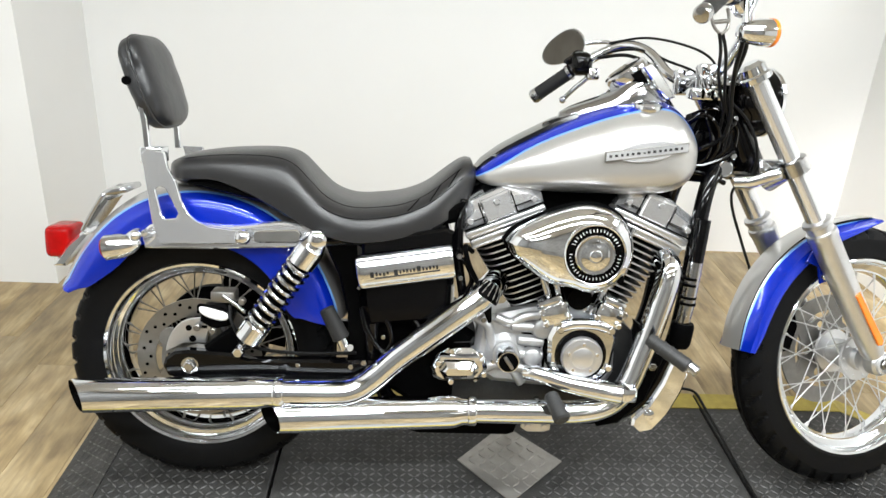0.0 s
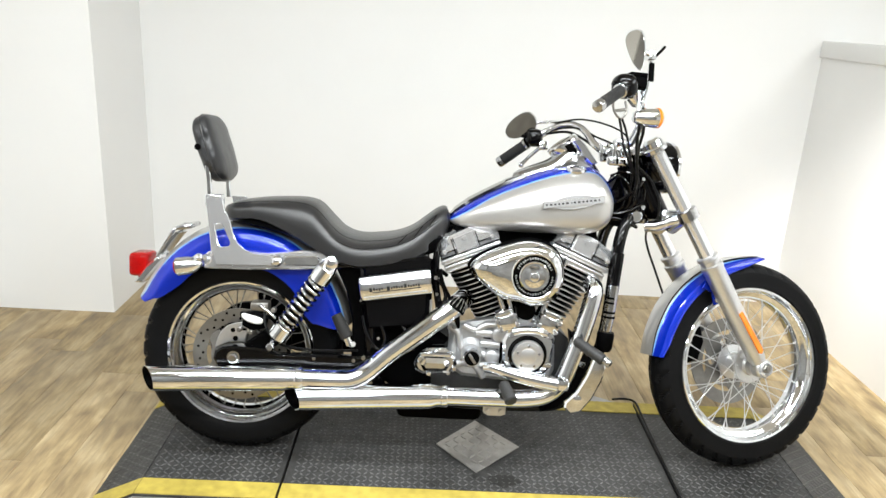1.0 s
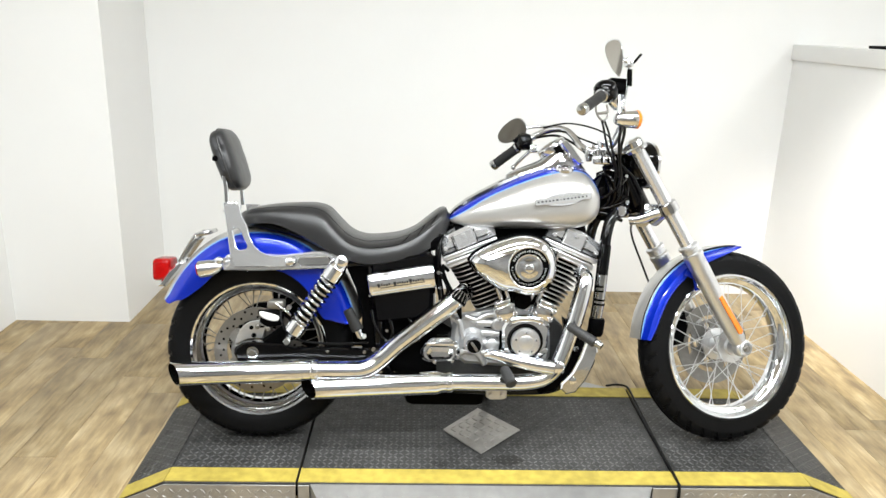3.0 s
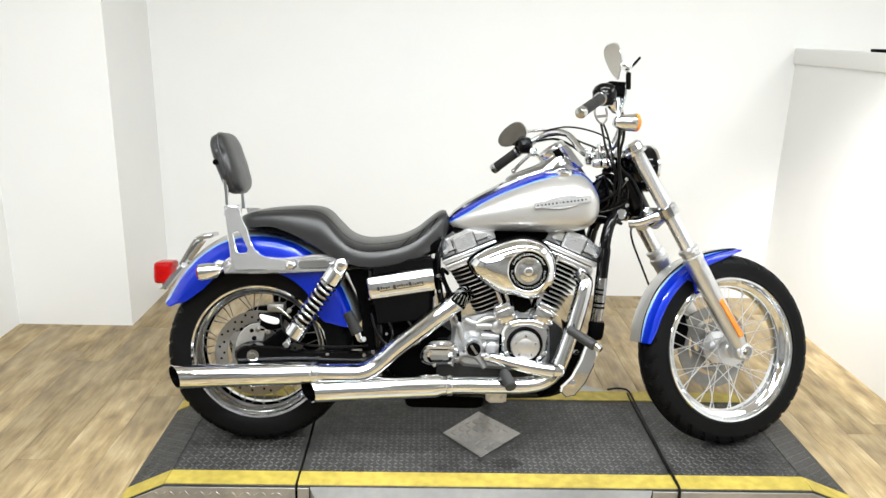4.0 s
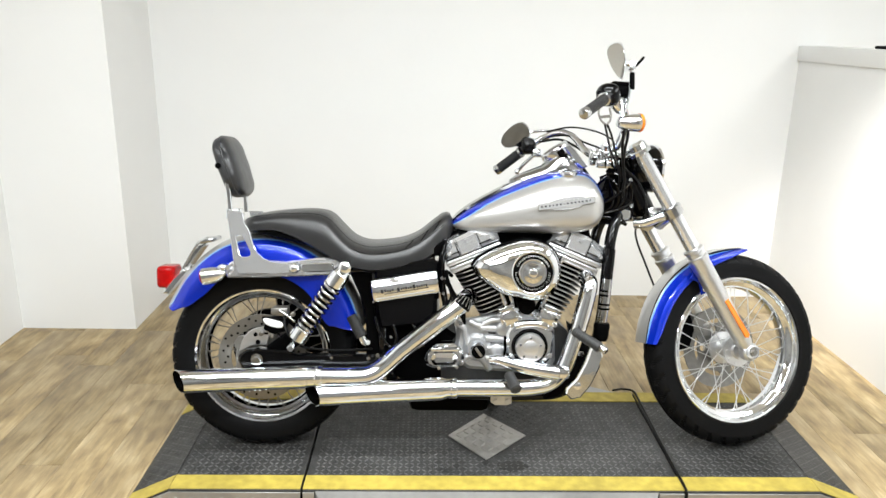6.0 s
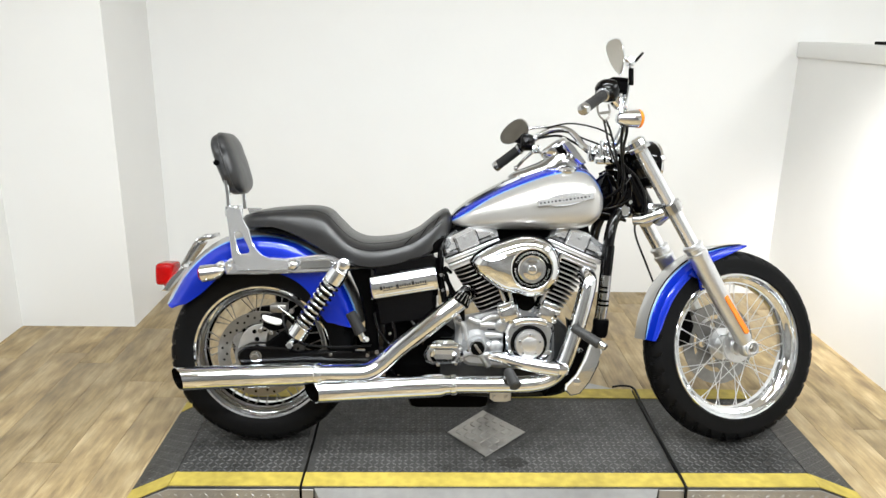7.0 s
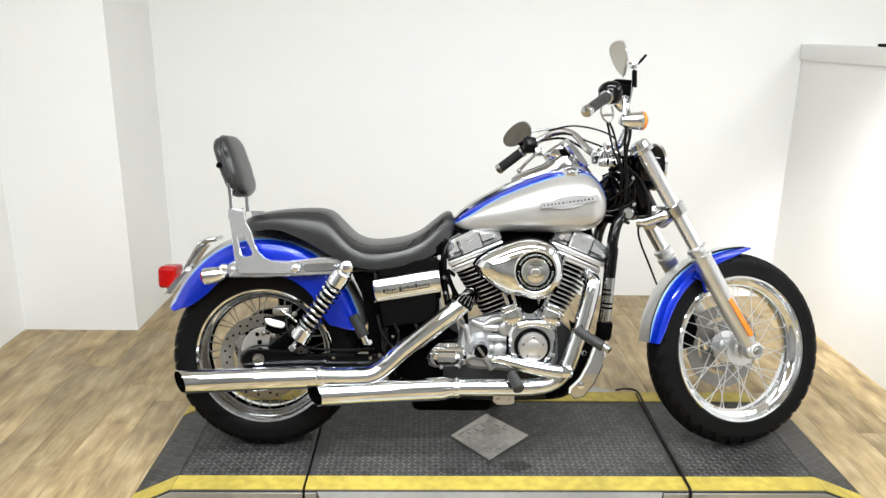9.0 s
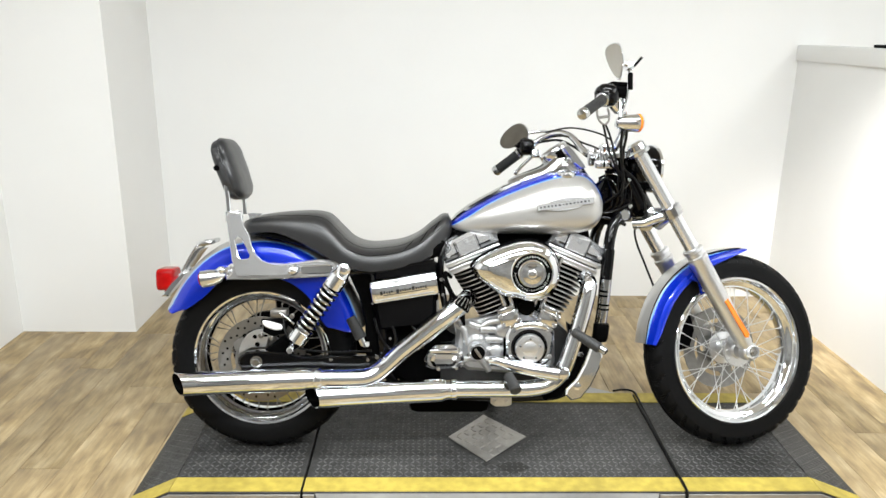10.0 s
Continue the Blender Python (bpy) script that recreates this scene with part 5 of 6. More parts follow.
rod(bm, (1.106, -0.262, 1.165), (1.106, -0.264, 1.215), 0.008, seg=12)
part("mirror_clamp", bm, SATIN, bike, "", STEER)
bm = slab(B(), [(1.06, 1.118), (1.075, 1.148), (1.108, 1.15), (1.112, 1.118), (1.1, 1.098), (1.078, 1.1)], -0.236, -0.208, 0.006)
part("brake_lever_bracket", bm, CHROME, bike, "chrome brake lever bracket", STEER)


def cable(name, pts, r=0.0028, mat=None, m=None, label="black control cable"):
    return part(name, tube(B(), pts, r, 8, 8), mat or CORD, bike, label, m)


cable("cable", [(1.032, -0.226, 1.063), (1.046, -0.215, 1.03), (1.085, -0.16, 1.0), (1.13, -0.11, 0.965), (1.16, -0.085, 0.93), (1.17, -0.06, 0.88)], 0.0036, m=STEER)
cable("cable", [(1.04, -0.226, 1.063), (1.07, -0.2, 1.03), (1.11, -0.15, 0.99), (1.15, -0.1, 0.95), (1.18, -0.08, 0.9), (1.185, -0.06, 0.84)], 0.0036, m=STEER)
cable("cable", [(1.1, -0.215, 1.1), (1.118, -0.19, 1.06), (1.135, -0.15, 1.01), (1.16, -0.11, 0.96), (1.175, -0.09, 0.91), (1.18, -0.06, 0.86)], 0.0048, m=STEER)
cable("cable", [(1.118, -0.2, 1.09), (1.15, -0.16, 1.05), (1.165, -0.11, 1.0), (1.175, -0.085, 0.95), (1.19, -0.075, 0.9)], 0.0048, m=STEER)
cable("cable", [(1.0, 0.262, 1.075), (1.045, 0.22, 1.098), (1.09, 0.15, 1.095), (1.12, 0.08, 1.06), (1.15, 0.0, 1.02), (1.17, -0.05, 0.96), (1.18, -0.06, 0.91)], 0.0032, m=STEER)
cable("cable", [(1.02, 0.24, 1.085), (1.07, 0.18, 1.085), (1.1, 0.11, 1.05), (1.125, 0.04, 1.0), (1.15, -0.03, 0.97), (1.17, -0.06, 0.93)], 0.0045, m=STEER)
cable("cable", [(1.04, 0.22, 1.12), (1.1, 0.15, 1.125), (1.15, 0.07, 1.1), (1.18, 0.0, 1.06), (1.19, -0.04, 1.0)], 0.003, m=STEER)
cable("brake_line", [(1.185, -0.07, 0.955), (1.23, -0.08, 0.91), (1.256, -0.085, 0.85), (1.268, -0.06, 0.79), (1.275, 0.01, 0.757), (1.3, 0.045, 0.712), (1.34, 0.06, 0.637), (1.376, 0.06, 0.553), (1.42, 0.08, 0.49)], 0.0036, m=STEER, label="thin black brake line")
for pts, r in (([(1.115, -0.055, 0.9), (1.15, -0.085, 0.93), (1.18, -0.095, 0.905), (1.19, -0.085, 0.86), (1.175, -0.07, 0.82)], 0.0048), ([(1.12, -0.06, 0.845), (1.155, -0.088, 0.855), (1.195, -0.09, 0.885), (1.225, -0.08, 0.92)], 0.006), ([(1.14, -0.06, 0.81), (1.165, -0.085, 0.835), (1.17, -0.09, 0.88), (1.155, -0.08, 0.93), (1.16, -0.06, 0.96)], 0.0042), ([(1.2, -0.06, 0.95), (1.215, -0.08, 0.9), (1.21, -0.085, 0.86), (1.19, -0.07, 0.83)], 0.0055), ([(1.13, -0.06, 0.93), (1.165, -0.08, 0.945), (1.205, -0.08, 0.93), (1.235, -0.07, 0.9), (1.24, -0.06, 0.86)], 0.0036), ([(1.11, -0.06, 0.83), (1.15, -0.075, 0.815), (1.2, -0.075, 0.83), (1.235, -0.07, 0.85)], 0.0052)):
    part("neck_cable", tube(B(), pts, r, 8, 8), BLACK, bike, "gloss black cable at the steering neck")
bm = slab(B(), [(1.13, 0.855), (1.15, 0.895), (1.178, 0.9), (1.19, 0.875), (1.178, 0.85), (1.15, 0.84)], -0.05, -0.068, 0.006)
part("horn_cover", bm, BLACK, bike, "small gloss black cover at the steering neck")
bm = box(B(), (1.115, -0.085, 0.962), (1.19, -0.04, 0.99), 0.007)
for bx in (1.13, 1.152, 1.174):
    rod(bm, (bx, -0.08, 0.976), (bx, -0.091, 0.976), 0.007, seg=14, bevel=0.002)
switch = part("ignition_switch", bm, CHROME, bike, "chrome ignition switch housing")
bm = B()
for bx in (1.141, 1.163):
    box(bm, (bx - 0.003, -0.0865, 0.966), (bx + 0.003, -0.08, 0.986), 0.001)
part("switch_slot", bm, SATIN, switch)
bm = rod(B(), (1.165, -0.06, 0.96), (1.172, -0.06, 0.925), 0.017, 0.014, 18, 0.003)
part("switch_barrel", bm, SATIN, bike, "black switch barrel")
bm = slab(B(), [(1.115, 0.785), (1.135, 0.87), (1.155, 0.925), (1.19, 0.94), (1.222, 0.9), (1.232, 0.81), (1.2, 0.775)], -0.05, 0.05, 0.008)
part("ignition_housing", bm, SATIN, bike, "black wiring housing behind the fork")

for bx, bz, br in ((1.238, 0.838, 0.007), (1.205, 0.778, 0.006), (1.14, 0.8, 0.006), (1.232, 0.925, 0.006), (1.15, 0.93, 0.005)):
    part("neck_bolt", rod(B(), (bx, -0.045, bz), (bx, -0.066, bz), br, seg=10, bevel=0.0015), CHROME, bike, "small chrome bolt")
bm = tube(B(), [(1.115, -0.062, 0.792), (1.15, -0.068, 0.8), (1.19, -0.068, 0.79), (1.225, -0.062, 0.775)], 0.006, 10)
part("wiring_loom", bm, BLACK, bike, "gloss black wiring loom")

# rear lights, plate bracket
bm = blob(B(), (-0.322, 0, 0.575), 0.031, 0.048, 0.0375, 0.34, 32, 20)
lamp = part("tail_lamp", bm, RED, bike, "red tail lamp lens")
bm = B()
slab(bm, [(-0.335, 0.52), (-0.305, 0.52), (-0.24, 0.6), (-0.262, 0.605), (-0.3, 0.57)], -0.05, 0.045, 0.006)
part("lamp_base", bm, CHROME, bike, "chrome tail lamp base")
bm = B()
tube(bm, [(-0.262, -0.045, 0.606), (-0.228, -0.046, 0.664), (-0.206, -0.045, 0.695), (-0.2, 0, 0.698), (-0.206, 0.045, 0.695), (-0.262, 0.045, 0.606)], 0.005, 10)
box(bm, (-0.026, -0.05, 0), (0.026, 0.05, 0.014), 0.005, m=Matrix.Translation((-0.18, 0, 0.694)) @ Matrix.Rotation(radians(-10), 4, "Y"))
slab(bm, [(-0.26, 0.618), (-0.248, 0.61), (-0.198, 0.678), (-0.208, 0.685)], -0.044, 0.044, 0.002)
part("plate_bracket", bm, CHROME_WORN, bike, "chrome bracket over the mudguard")
for side in (-1, 1):
    c = Vector((-0.118, side * 0.19, 0.608))
    bm = lathe(B(), [(-0.036, 0.024), (-0.034, 0.027), (0.0, 0.026), (0.022, 0.02), (0.036, 0.01), (0.04, 0.003)], c, (0.98, 0, 0.18), 28)
    tube(bm, [c + Vector((0.01, 0, 0.01)), c + Vector((0.02, -side * 0.02, 0.022)), c + Vector((0.03, -side * 0.06, 0.02))], 0.011, 12)
    blob(bm, c + Vector((0.028, 0, 0.024)), 0.014, 0.014, 0.012, 1)
    sig = part("indicator", bm, CHROME, bike, "chrome bullet indicator")
    part("indicator_lens", lathe(B(), [(-0.036, 0.0245), (-0.041, 0.02), (-0.043, 0)], c, (0.98, 0, 0.18), 24), RED, sig, "dark red lens")

bm = lathe(B(), [(0, 0.13), (0.002, 0.134), (0.026, 0.134), (0.028, 0.13), (0.028, 0.1), (0.02, 0.06)], (XR, 0.07, ZR), (0, 1, 0), 60)
part("belt_sprocket", bm, SATIN, rear_wheel, "dark belt sprocket")
# added black arc in place of the shade inside the mudguard
bm = slab(B(), [(XR + 0.23 * math.cos(radians(a)), ZR + 0.23 * math.sin(radians(a))) for a in range(-12, 92, 8)] + [(XR + 0.12 * math.cos(radians(a)), ZR + 0.12 * math.sin(radians(a))) for a in range(84, -20, -8)], 0.1, 0.108, 0.001)
part("wheel_shade", bm, SATIN, bike, "black plate added to darken the space behind the rear wheel")
# rear brake caliper
bm = B()
slab(bm, [(0.02, 0.418), (0.03, 0.455), (0.075, 0.462), (0.1, 0.44), (0.09, 0.41), (0.05, 0.4)], -0.085, -0.122, 0.006)
slab(bm, [(0.03, 0.36), (0.09, 0.405), (0.12, 0.38), (0.12, 0.335), (0.05, 0.335)], -0.1, -0.13, 0.006)
caliper = part("brake_caliper", bm, SATIN, bike, "black rear brake caliper")
bm = box(B(), (0.045, -0.118, 0.462), (0.1, -0.07, 0.49), 0.006)
part("caliper_bridge", bm, STEEL, caliper, "grey caliper bridge")
bm = tube(B(), [(0.075, -0.12, 0.482), (0.1, -0.125, 0.466), (0.125, -0.125, 0.445)], 0.005, 10)
part("caliper_pin", bm, CHROME_WORN, caliper)
for bx, bz in ((0.05, 0.397), (0.015, 0.405), (0.118, 0.47)):
    part("caliper_bolt", rod(B(), (bx, -0.11, bz), (bx, -0.13, bz), 0.008, seg=10, bevel=0.002), STEEL, caliper)
bm = B()
pill = []
for k in range(32):
    a = 2 * math.pi * k / 32
    c, s = math.cos(a), math.sin(a)
    px = 0.033 * math.copysign(abs(c) ** 0.75, c)
    pz = 0.0125 * math.copysign(abs(s) ** 0.75, s) - 0.25 * px + 5.0 * px * px * 0.6
    pill.append((0.055 + px, 0.44 + pz))
slab(bm, pill, -0.122, -0.134, 0.004)
part("caliper_badge", bm, INSERT_WHITE, caliper, "oval caliper insert, white for its reflection, with a black rim")
bm = slab(B(), [(0.055 + (a - 0.055) * 1.14, 0.44 + (b - 0.44) * 1.25) for a, b in pill], -0.12, -0.13, 0.002)
part("insert_rim", bm, SATIN, caliper)
arc = [(0.006 + 0.07 * math.cos(a), 0.326 + 0.095 * math.sin(a)) for a in (radians(95 + 11 * k) for k in range(8))]
bm = slab(B(), [(0.062, 0.415), (0.05, 0.428)] + arc + [(-0.02, 0.36), (0.03, 0.362), (0.036, 0.39)], -0.098, -0.108, 0.002)
bracket = part("caliper_bracket", bm, ALUMINIUM, caliper, "bright caliper bracket plate")
bm = B()
for bx, bz, br in ((-0.008, 0.398, 0.007), (0.0, 0.372, 0.008), (0.045, 0.41, 0.006)):
    lathe(bm, [(0, br), (0.0015, br)], (bx, -0.108, bz), (0, -1, 0), 16)
box(bm, (0.012, -0.1095, 0.398), (0.034, -0.107, 0.405), 0.001)
part("bracket_holes", bm, SATIN, bracket)
bm = B()
tube(bm, [(0.09, -0.12, 0.46), (0.1, -0.14, 0.42), (0.14, -0.14, 0.37), (0.25, -0.14, 0.355), (0.38, -0.14, 0.36)], 0.004, 8)
part("rear_brake_hose", bm, CORD, caliper)

# hoses in the dark space ahead of the rear wheel, and bolts added as highlights
for pts in ([(0.39, -0.14, 0.47), (0.405, -0.15, 0.42), (0.44, -0.15, 0.37), (0.5, -0.14, 0.35)], [(0.41, -0.135, 0.5), (0.45, -0.15, 0.44), (0.46, -0.15, 0.39), (0.43, -0.145, 0.34)], [(0.5, -0.14, 0.46), (0.53, -0.15, 0.42), (0.55, -0.14, 0.37)], [(0.595, -0.13, 0.6), (0.625, -0.14, 0.58), (0.64, -0.13, 0.54), (0.625, -0.12, 0.5)]):
    part("hose", tube(B(), pts, 0.0065, 10), BLACK, bike, "gloss black hose")
for bx, by, bz, br in ((0.442, -0.15, 0.405, 0.006), (0.4, -0.16, 0.345, 0.008), (0.52, -0.145, 0.395, 0.006), (0.37, -0.16, 0.335, 0.007), (0.25, -0.158, 0.335, 0.006), (0.607, -0.15, 0.6, 0.007), (0.612, -0.15, 0.55, 0.006), (0.385, -0.15, 0.52, 0.005)):
    bm = rod(B(), (bx, by + 0.01, bz), (bx, by - 0.008, bz), br, seg=6, bevel=0.0012)
    part("frame_glint", bm, CHROME_WORN, bike, "small added bolt standing in for a highlight")

# pegs, pedal, stand
bm = rod(B(), (0.316, -0.19, 0.482), (0.352, -0.2, 0.415), 0.0165, 0.0195, 18, 0.003)
peg = part("passenger_peg", bm, GRIP, bike, "folded dark rubber passenger peg")
bm = B()
rod(bm, (0.35, -0.2, 0.418), (0.36, -0.2, 0.395), 0.012, seg=14)
rod(bm, (0.362, -0.2, 0.394), (0.372, -0.15, 0.385), 0.008, seg=12)
rod(bm, (0.366, -0.205, 0.398), (0.372, -0.215, 0.4), 0.008, seg=12)
part("peg_clevis", bm, CHROME, peg, "chrome clevis")
bm = rod(B(), (0.824, -0.21, 0.3), (0.845, -0.266, 0.263), 0.0165, 0.0195, 20, 0.004)
part("brake_pad", bm, WORN_RUBBER, bike, "grey worn rubber pedal pad")
bm = rod(B(), (1.022, -0.245, 0.452), (1.096, -0.30, 0.41), 0.0145, 0.0165, 18, 0.003)
for k in range(5):
    c = Vector((1.03, -0.251, 0.4475)).lerp(Vector((1.088, -0.294, 0.4145)), k / 4)
    lathe(bm, [(0, 0.0168), (0.005, 0.017)], c, (0.074, -0.055, -0.042), 18)
peg = part("rider_peg", bm, WORN_RUBBER, bike, "ribbed dark grey rubber rider peg")
bm = rod(B(), (1.096, -0.298, 0.413), (1.113, -0.312, 0.402), 0.012, seg=16, bevel=0.003)
part("peg_end", bm, CHROME_WORN, peg, "chrome peg end")
bm = B()
slab(bm, [(1.086, 0.418), (1.112, 0.4), (1.118, 0.37), (1.108, 0.33), (1.083, 0.275), (1.052, 0.235), (1.022, 0.228), (1.003, 0.246), (1.006, 0.264), (1.038, 0.298), (1.064, 0.35)], -0.232, -0.252, 0.005)
lathe(bm, [(0, 0.012), (0.006, 0.011), (0.008, 0.004)], (1.04, -0.252, 0.275), (0, -1, 0), 16)
part("brake_pedal", bm, CHROME, bike, "worn chrome brake pedal")
bm = B()
slab(bm, [(1.02, 0.46), (1.08, 0.42), (1.095, 0.38), (1.06, 0.27), (1.0, 0.21), (0.95, 0.2), (0.98, 0.24), (1.04, 0.32), (1.03, 0.4)], -0.12, -0.17, 0.008)
part("peg_mount", bm, SATIN, bike, "black footrest mount")
# bolts added for the grey highlights on the black mount
for bx, bz, br in ((1.036, 0.392, 0.008), (1.062, 0.36, 0.01), (1.03, 0.325, 0.007), (1.012, 0.29, 0.009)):
    bm = rod(B(), (bx, -0.168, bz), (bx, -0.184, bz), br, seg=6, bevel=0.0015)
    part("mount_glint", bm, CHROME_WORN, bike, "small added bolt standing in for a highlight")
bm = B()
slab(bm, [(0.775, 0.21), (0.845, 0.21), (0.845, 0.178), (0.83, 0.172), (0.79, 0.172), (0.775, 0.182)], -0.13, -0.142, 0.002)
for bx in (0.79, 0.83):
    rod(bm, (bx, -0.14, 0.188), (bx, -0.15, 0.188), 0.008, seg=6, bevel=0.001)
part("exhaust_bracket", bm, ALUMINIUM, bike, "bolted steel bracket")
bm = B()
tube(bm, [(0.78, 0.12, 0.2), (0.8, 0.2, 0.14), (0.82, 0.28, 0.062)], 0.012, 12)
box(bm, (0.795, 0.255, 0.052), (0.845, 0.3, 0.062), 0.004)
part("side_stand", bm, BLACK, bike, "black side stand")
bm = B()
tube(bm, [(0.64, -0.1, 0.6), (0.62, -0.14, 0.62), (0.63, -0.15, 0.58), (0.66, -0.14, 0.52), (0.67, -0.12, 0.47)], 0.006, 8)
rod(bm, (0.663, -0.16, 0.53), (0.683, -0.16, 0.45), 0.02, 0.004, 14)
part("breather_hose", bm, SATIN, bike, "black hose beside the rear cylinder")


# ---- the lift table ----
S1, S2, KL, KR, XL, XR2 = 0.172, 1.388, -0.24, 1.82, -0.39, 1.994
Y0, Y1 = -0.325, 0.337
lift = thing("lift_table", "low steel motorcycle lift with dark tread deck and yellow lines", "lift table")
gap = 0.004


def deck_height(x):
    """The deck is level between its end ramps, which run down to the floor."""
    return T * (x - XL) / (KL - XL) if x < KL else T * (XR2 - x) / (XR2 - KR) if x > KR else T


def sheet(outline, up0, up1, bevel=0.0):
    """A plate that follows the deck's level, from up0 to up1 above it."""
    return slab(B(), outline, up0, up1, bevel, put=lambda x, y, z: (x, z, deck_height(x) + y))


for a, b in ((KL, S1 - gap), (S1 + gap, S2 - gap), (S2 + gap, KR)):
    part("deck_panel", sheet([(a, Y0), (b, Y0), (b, Y1), (a, Y1)], -0.03, 0, 0.002), DECK, lift, "dark grey painted steel deck panel")
for a, k in ((XL, KL - 0.002), (XR2, KR + 0.002)):
    bm = slab(B(), [(a, -0.002), (a, 0.0), (k, T), (k, -0.002)], Y0 + 0.002, Y1 - 0.002)
    part("end_ramp", bm, DECK, lift, "dark grey ramp down to the floor")
for lo, hi in ((Y0 + 0.002, -0.25), (0.262, Y1 - 0.001)):
    for a, b in ((XL + 0.002, KL - 0.001), (KL + 0.001, S1 - gap), (S1 + gap, S2 - gap), (S2 + gap, KR - 0.001), (KR + 0.001, XR2 - 0.002)):
        part("yellow_line", sheet([(a, lo), (b, lo), (b, hi), (a, hi)], 0.0006, 0.0036), YELLOW, lift, "worn yellow edge line")
part("lift_base", box(B(), (KL + 0.02, Y0 + 0.03, 0.0), (KR - 0.02, Y1 - 0.03, T - 0.031), 0.003), SATIN, lift, "dark steel lift base")
SKIRTS = [[(XL + 0.012, 0.003), (KL, T - 0.006), (S1 - gap, T - 0.006), (S1 - gap, 0.003)], [(S1 + gap, 0.003), (S1 + gap, T - 0.006), (S1 + 0.04, T - 0.006), (S1 + 0.04, 0.003)], [(S2 - 0.085, 0.003), (S2 - 0.085, T - 0.006), (S2 - gap, T - 0.006), (S2 - gap, 0.003)], [(S2 + gap, 0.003), (S2 + gap, T - 0.006), (KR, T - 0.006), (XR2 - 0.012, 0.003)]]
for outline in SKIRTS:
    part("side_skirt", slab(B(), outline, Y0 - 0.001, Y0 - 0.006, 0.0008), PLATE, lift, "silver tread plate side skirt")
bm = loft(B(), [[(S1 + 0.042, Y0 - 0.001, T - 0.004), (S2 - 0.087, Y0 - 0.001, T - 0.004), (S2 - 0.087, Y0 - 0.001, 0.002), (S1 + 0.042, Y0 - 0.001, 0.002)], [(S1 + 0.16, Y0 - 0.24, 0.012), (S2 - 0.2, Y0 - 0.24, 0.012), (S2 - 0.2, Y0 - 0.24, 0.002), (S1 + 0.16, Y0 - 0.24, 0.002)]])
part("front_flap", bm, PLATE, lift, "silver tread plate ramp at the side of the lift")


def treads(bm, x0, x1, y0, y1, z, pitch, size, keep=lambda x, y: True, high=0.0014):
    """Raised lozenges in alternating directions, as on tread plate."""
    nx, ny = int((x1 - x0) / pitch), int((y1 - y0) / pitch)
    verts, faces = [], []
    for i in range(nx):
        for j in range(ny):
            x, y = x0 + (i + 0.5) * pitch, y0 + (j + 0.5) * pitch
            if not keep(x, y):
                continue
            a = radians(45 if (i + j) % 2 else -45)
            c, s = math.cos(a), math.sin(a)
            base = len(verts)
            for u, v, h in ((-1, 0, 0), (0, -0.28, 0), (1, 0, 0), (0, 0.28, 0), (-0.6, 0, high), (0, -0.12, high), (0.6, 0, high), (0, 0.12, high)):
                verts.append((x + size * (u * c - v * s), y + size * (u * s + v * c), z + h))
            for q in range(4):
                faces.append((base + q, base + (q + 1) % 4, base + 4 + (q + 1) % 4, base + 4 + q))
            faces.append((base + 4, base + 5, base + 6, base + 7))
    me = bpy.data.meshes.new("tread_pattern")
    me.from_pydata(verts, [], faces)
    return me


DIA = [(0.766, -0.157), (0.919, 0.0), (0.778, 0.155), (0.640, -0.003)]


def in_dia(x, y, grow=0.0):
    return abs(x - 0.779) / (0.139 + grow) + abs(y + 0.001) / (0.156 + grow) < 1


me = treads(None, XL + 0.02, XR2 - 0.02, -0.245, 0.258, 0, 0.0195, 0.0105, lambda x, y: not in_dia(x, y, 0.02) and abs(x - S1) > 0.014 and abs(x - S2) > 0.014)
for v in me.vertices:
    v.co.z += deck_height(v.co.x) + (0.0012 if v.co.x < KL or v.co.x > KR else 0.0)
me.materials.append(DECK_WORN)
part("tread_pattern", me, None, lift, "dark raised tread pattern", kind="stuff")
for a, b in ((KL - 0.06, S1 - 0.012), (S2 + 0.012, KR + 0.05)):
    me = treads(None, a, b, 0.006, 0.064, 0, 0.024, 0.0095)
    me.transform(Matrix.Translation((0, Y0 - 0.006, 0)) @ Matrix.Rotation(radians(90), 4, "X"))
    me.materials.append(PLATE)
    part("tread_pattern", me, None, lift, "silver raised tread pattern", kind="stuff")
me = treads(None, S1 + 0.07, S2 - 0.12, Y0 - 0.15, Y0 - 0.012, 0, 0.028, 0.014)
for v in me.vertices:
    v.co.z += T - 0.004 + (v.co.y - Y0 + 0.001) * (T - 0.016) / 0.239
me.materials.append(PLATE)
part("tread_pattern", me, None, lift, "silver raised tread pattern", kind="stuff")
plate = tagged(new("cover_plate", finish(slab(B(), DIA, T + 0.002, T + 0.006, 0.0008, put=lambda x, y, z: (x, z, y)), PLATE_DIRTY, "cover_plate")), "diamond-shaped scuffed tread plate lying on the lift deck", "metal plate")
me = treads(None, 0.64, 0.92, -0.16, 0.16, T + 0.006, 0.0265, 0.0145, lambda x, y: in_dia(x, y, -0.018), 0.0028)
me.materials.append(PLATE_DIRTY)
part("tread_pattern", me, None, plate, "", kind="stuff")
rng = random.Random(9)
blot = [(0.850 + (0.045 + 0.014 * rng.random()) * math.cos(2 * math.pi * k / 22), -0.186 + (0.026 + 0.012 * rng.random()) * math.sin(2 * math.pi * k / 22)) for k in range(22)]
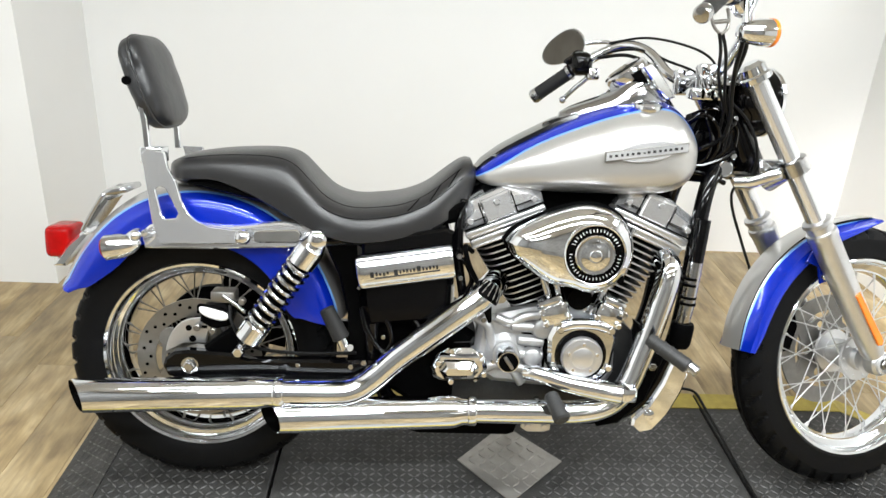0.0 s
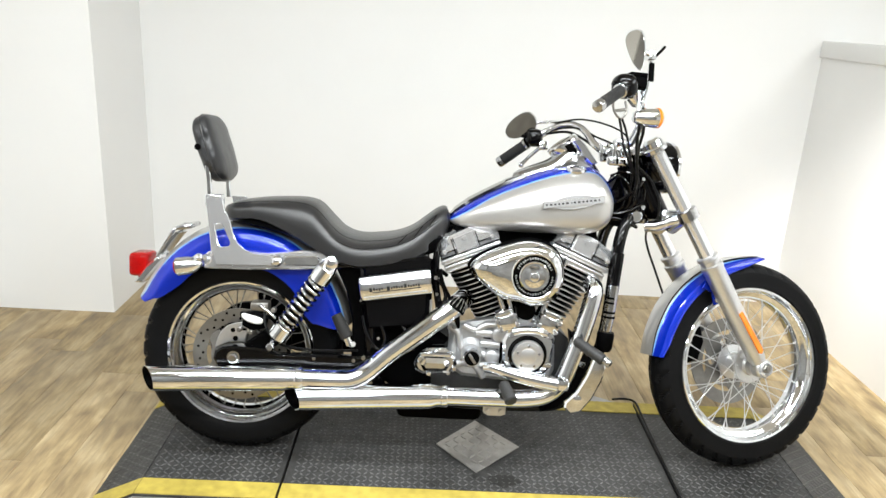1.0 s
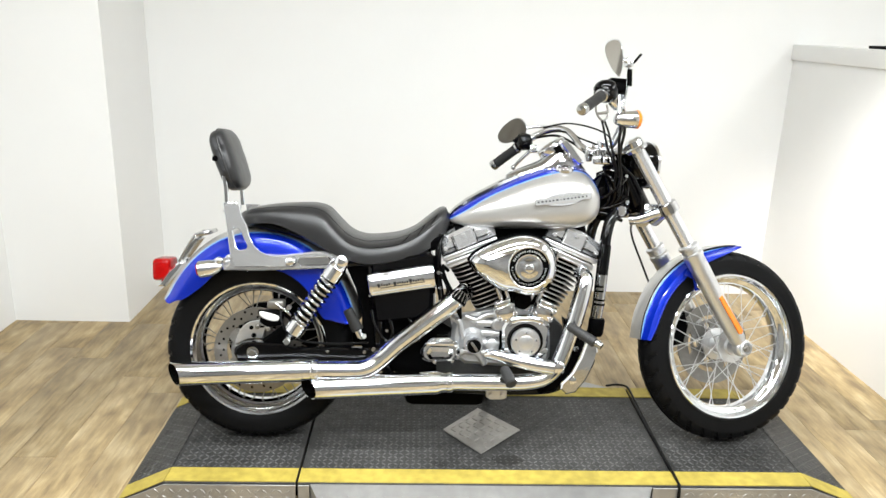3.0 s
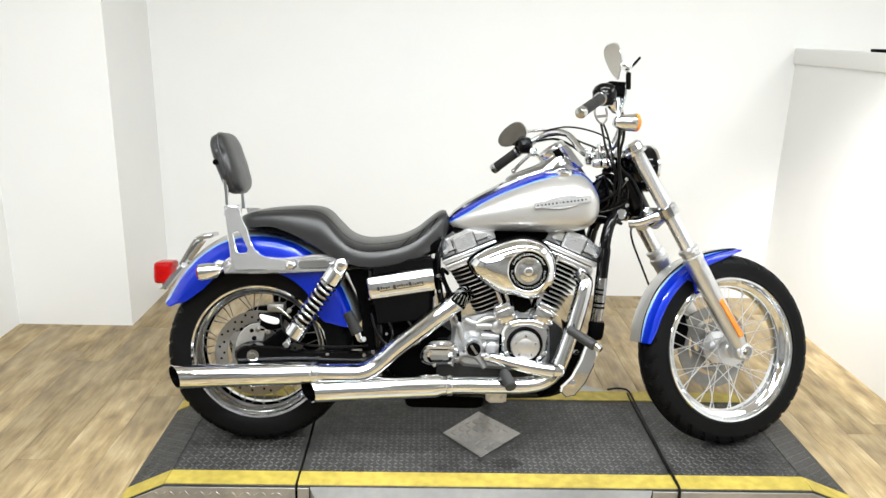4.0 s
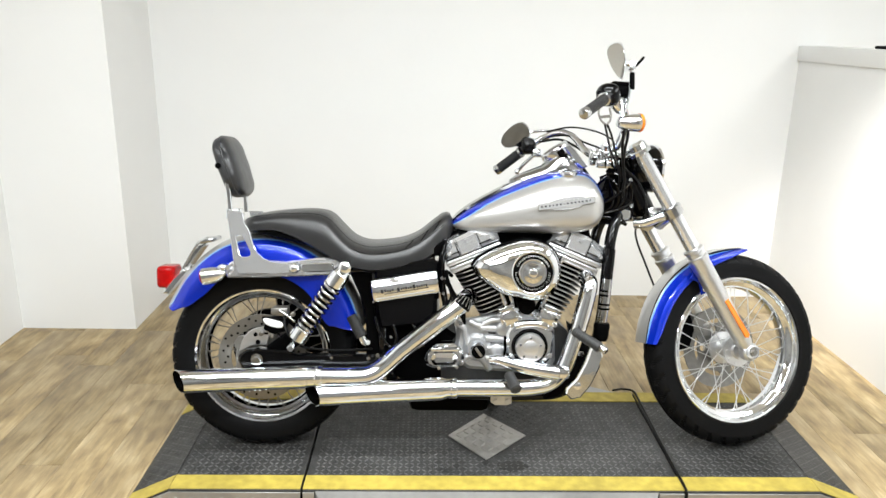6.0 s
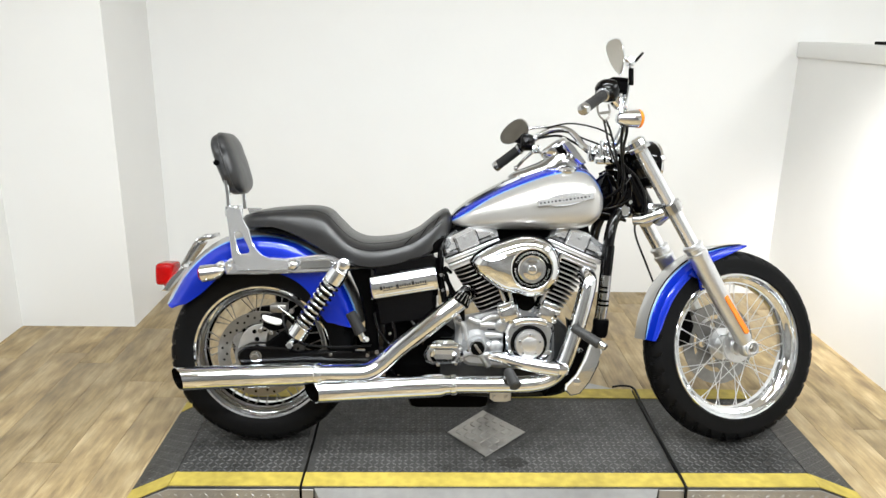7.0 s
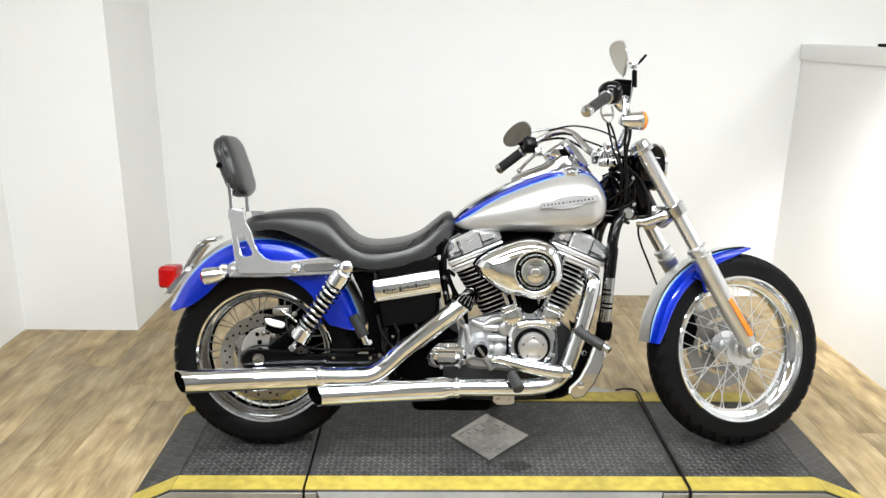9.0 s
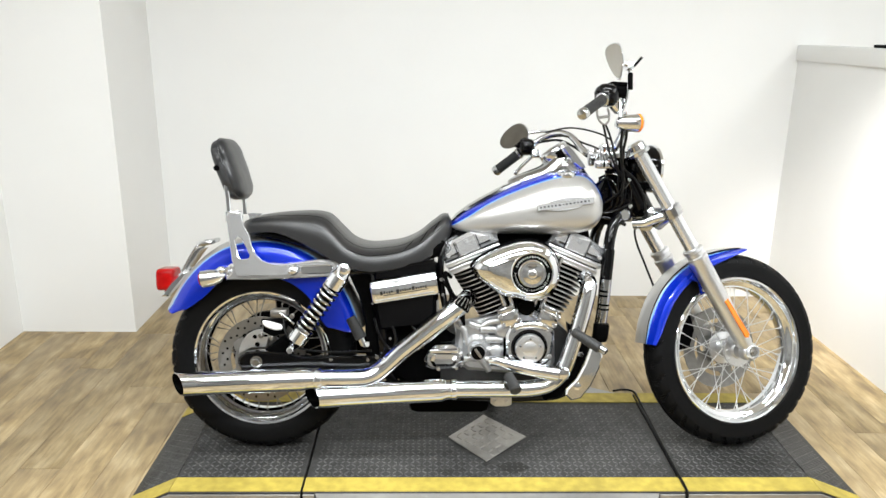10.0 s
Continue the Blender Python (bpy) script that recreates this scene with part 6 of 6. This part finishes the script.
part("oil_stain", sheet(blot, 0.0002, 0.0012), STAIN, lift, "dark oil stain on the deck")
bm = tube(B(), [(1.33, 0.40, T - 0.02), (1.36, 0.36, T + 0.006), (1.395, 0.335, T + 0.009), (1.397, 0.25, T + 0.009), (1.392, 0.0, T + 0.009), (1.388, -0.2, T + 0.009), (1.387, -0.318, T + 0.008), (1.387, -0.336, T - 0.004), (1.387, -0.34, 0.012)], 0.0042, 10, 8)
tagged(new("power_cord", finish(bm, CORD, "power_cord")), "black cord lying along the joint of the lift deck", "cord")
bm = slab(B(), [(1.20, 0.342), (1.34, 0.342), (1.2, 0.42)], T - 0.012, T - 0.004, 0.001, put=lambda x, y, z: (x, z, y))
part("corner_plate", bm, PLATE, lift, "pale triangular corner plate")

# ---- the floor ----
ground = tagged(new("floor", finish(box(B(), (-1.56, -4.33, -0.1), (4.53, 1.8, -0.006)), SATIN, "floor")), "oak-look vinyl plank floor", "floor", kind="structure")
rng = random.Random(4)
PW, PL = 0.145, 1.18
plank = finish(box(B(), (-PW / 2 + 0.0006, -PL / 2 + 0.0006, -0.006), (PW / 2 - 0.0006, PL / 2 - 0.0006, 0), 0.0008), WOOD, "plank")
ncol = int(4.5 / PW) + 1
for i in range(ncol):
    x = -1.56 + PW * (i + 0.5)
    y = 1.8 - PL / 2
    y += rng.random() * PL
    while y + PL / 2 > -4.33:
        lo, hi = max(y - PL / 2, -4.33), min(y + PL / 2, 1.8)
        if hi - lo > PL - 0.001:
            part("plank", plank, None, ground, m=Matrix.Translation((x, y, 0)))
        elif hi - lo > 0.01:
            cut = box(B(), (-PW / 2 + 0.0006, lo - y + 0.0006, -0.006), (PW / 2 - 0.0006, hi - y - 0.0006, 0), 0.0008)
            part("plank", cut, WOOD, ground, m=Matrix.Translation((x, y, 0)))
        y -= PL
rest = finish(box(B(), (-1.56 + PW * ncol, -4.33, -0.006), (4.53, 1.8, 0)), WOOD, "far_boards")
part("far_boards", rest, None, ground, "plank floor behind the partition", kind="stuff")
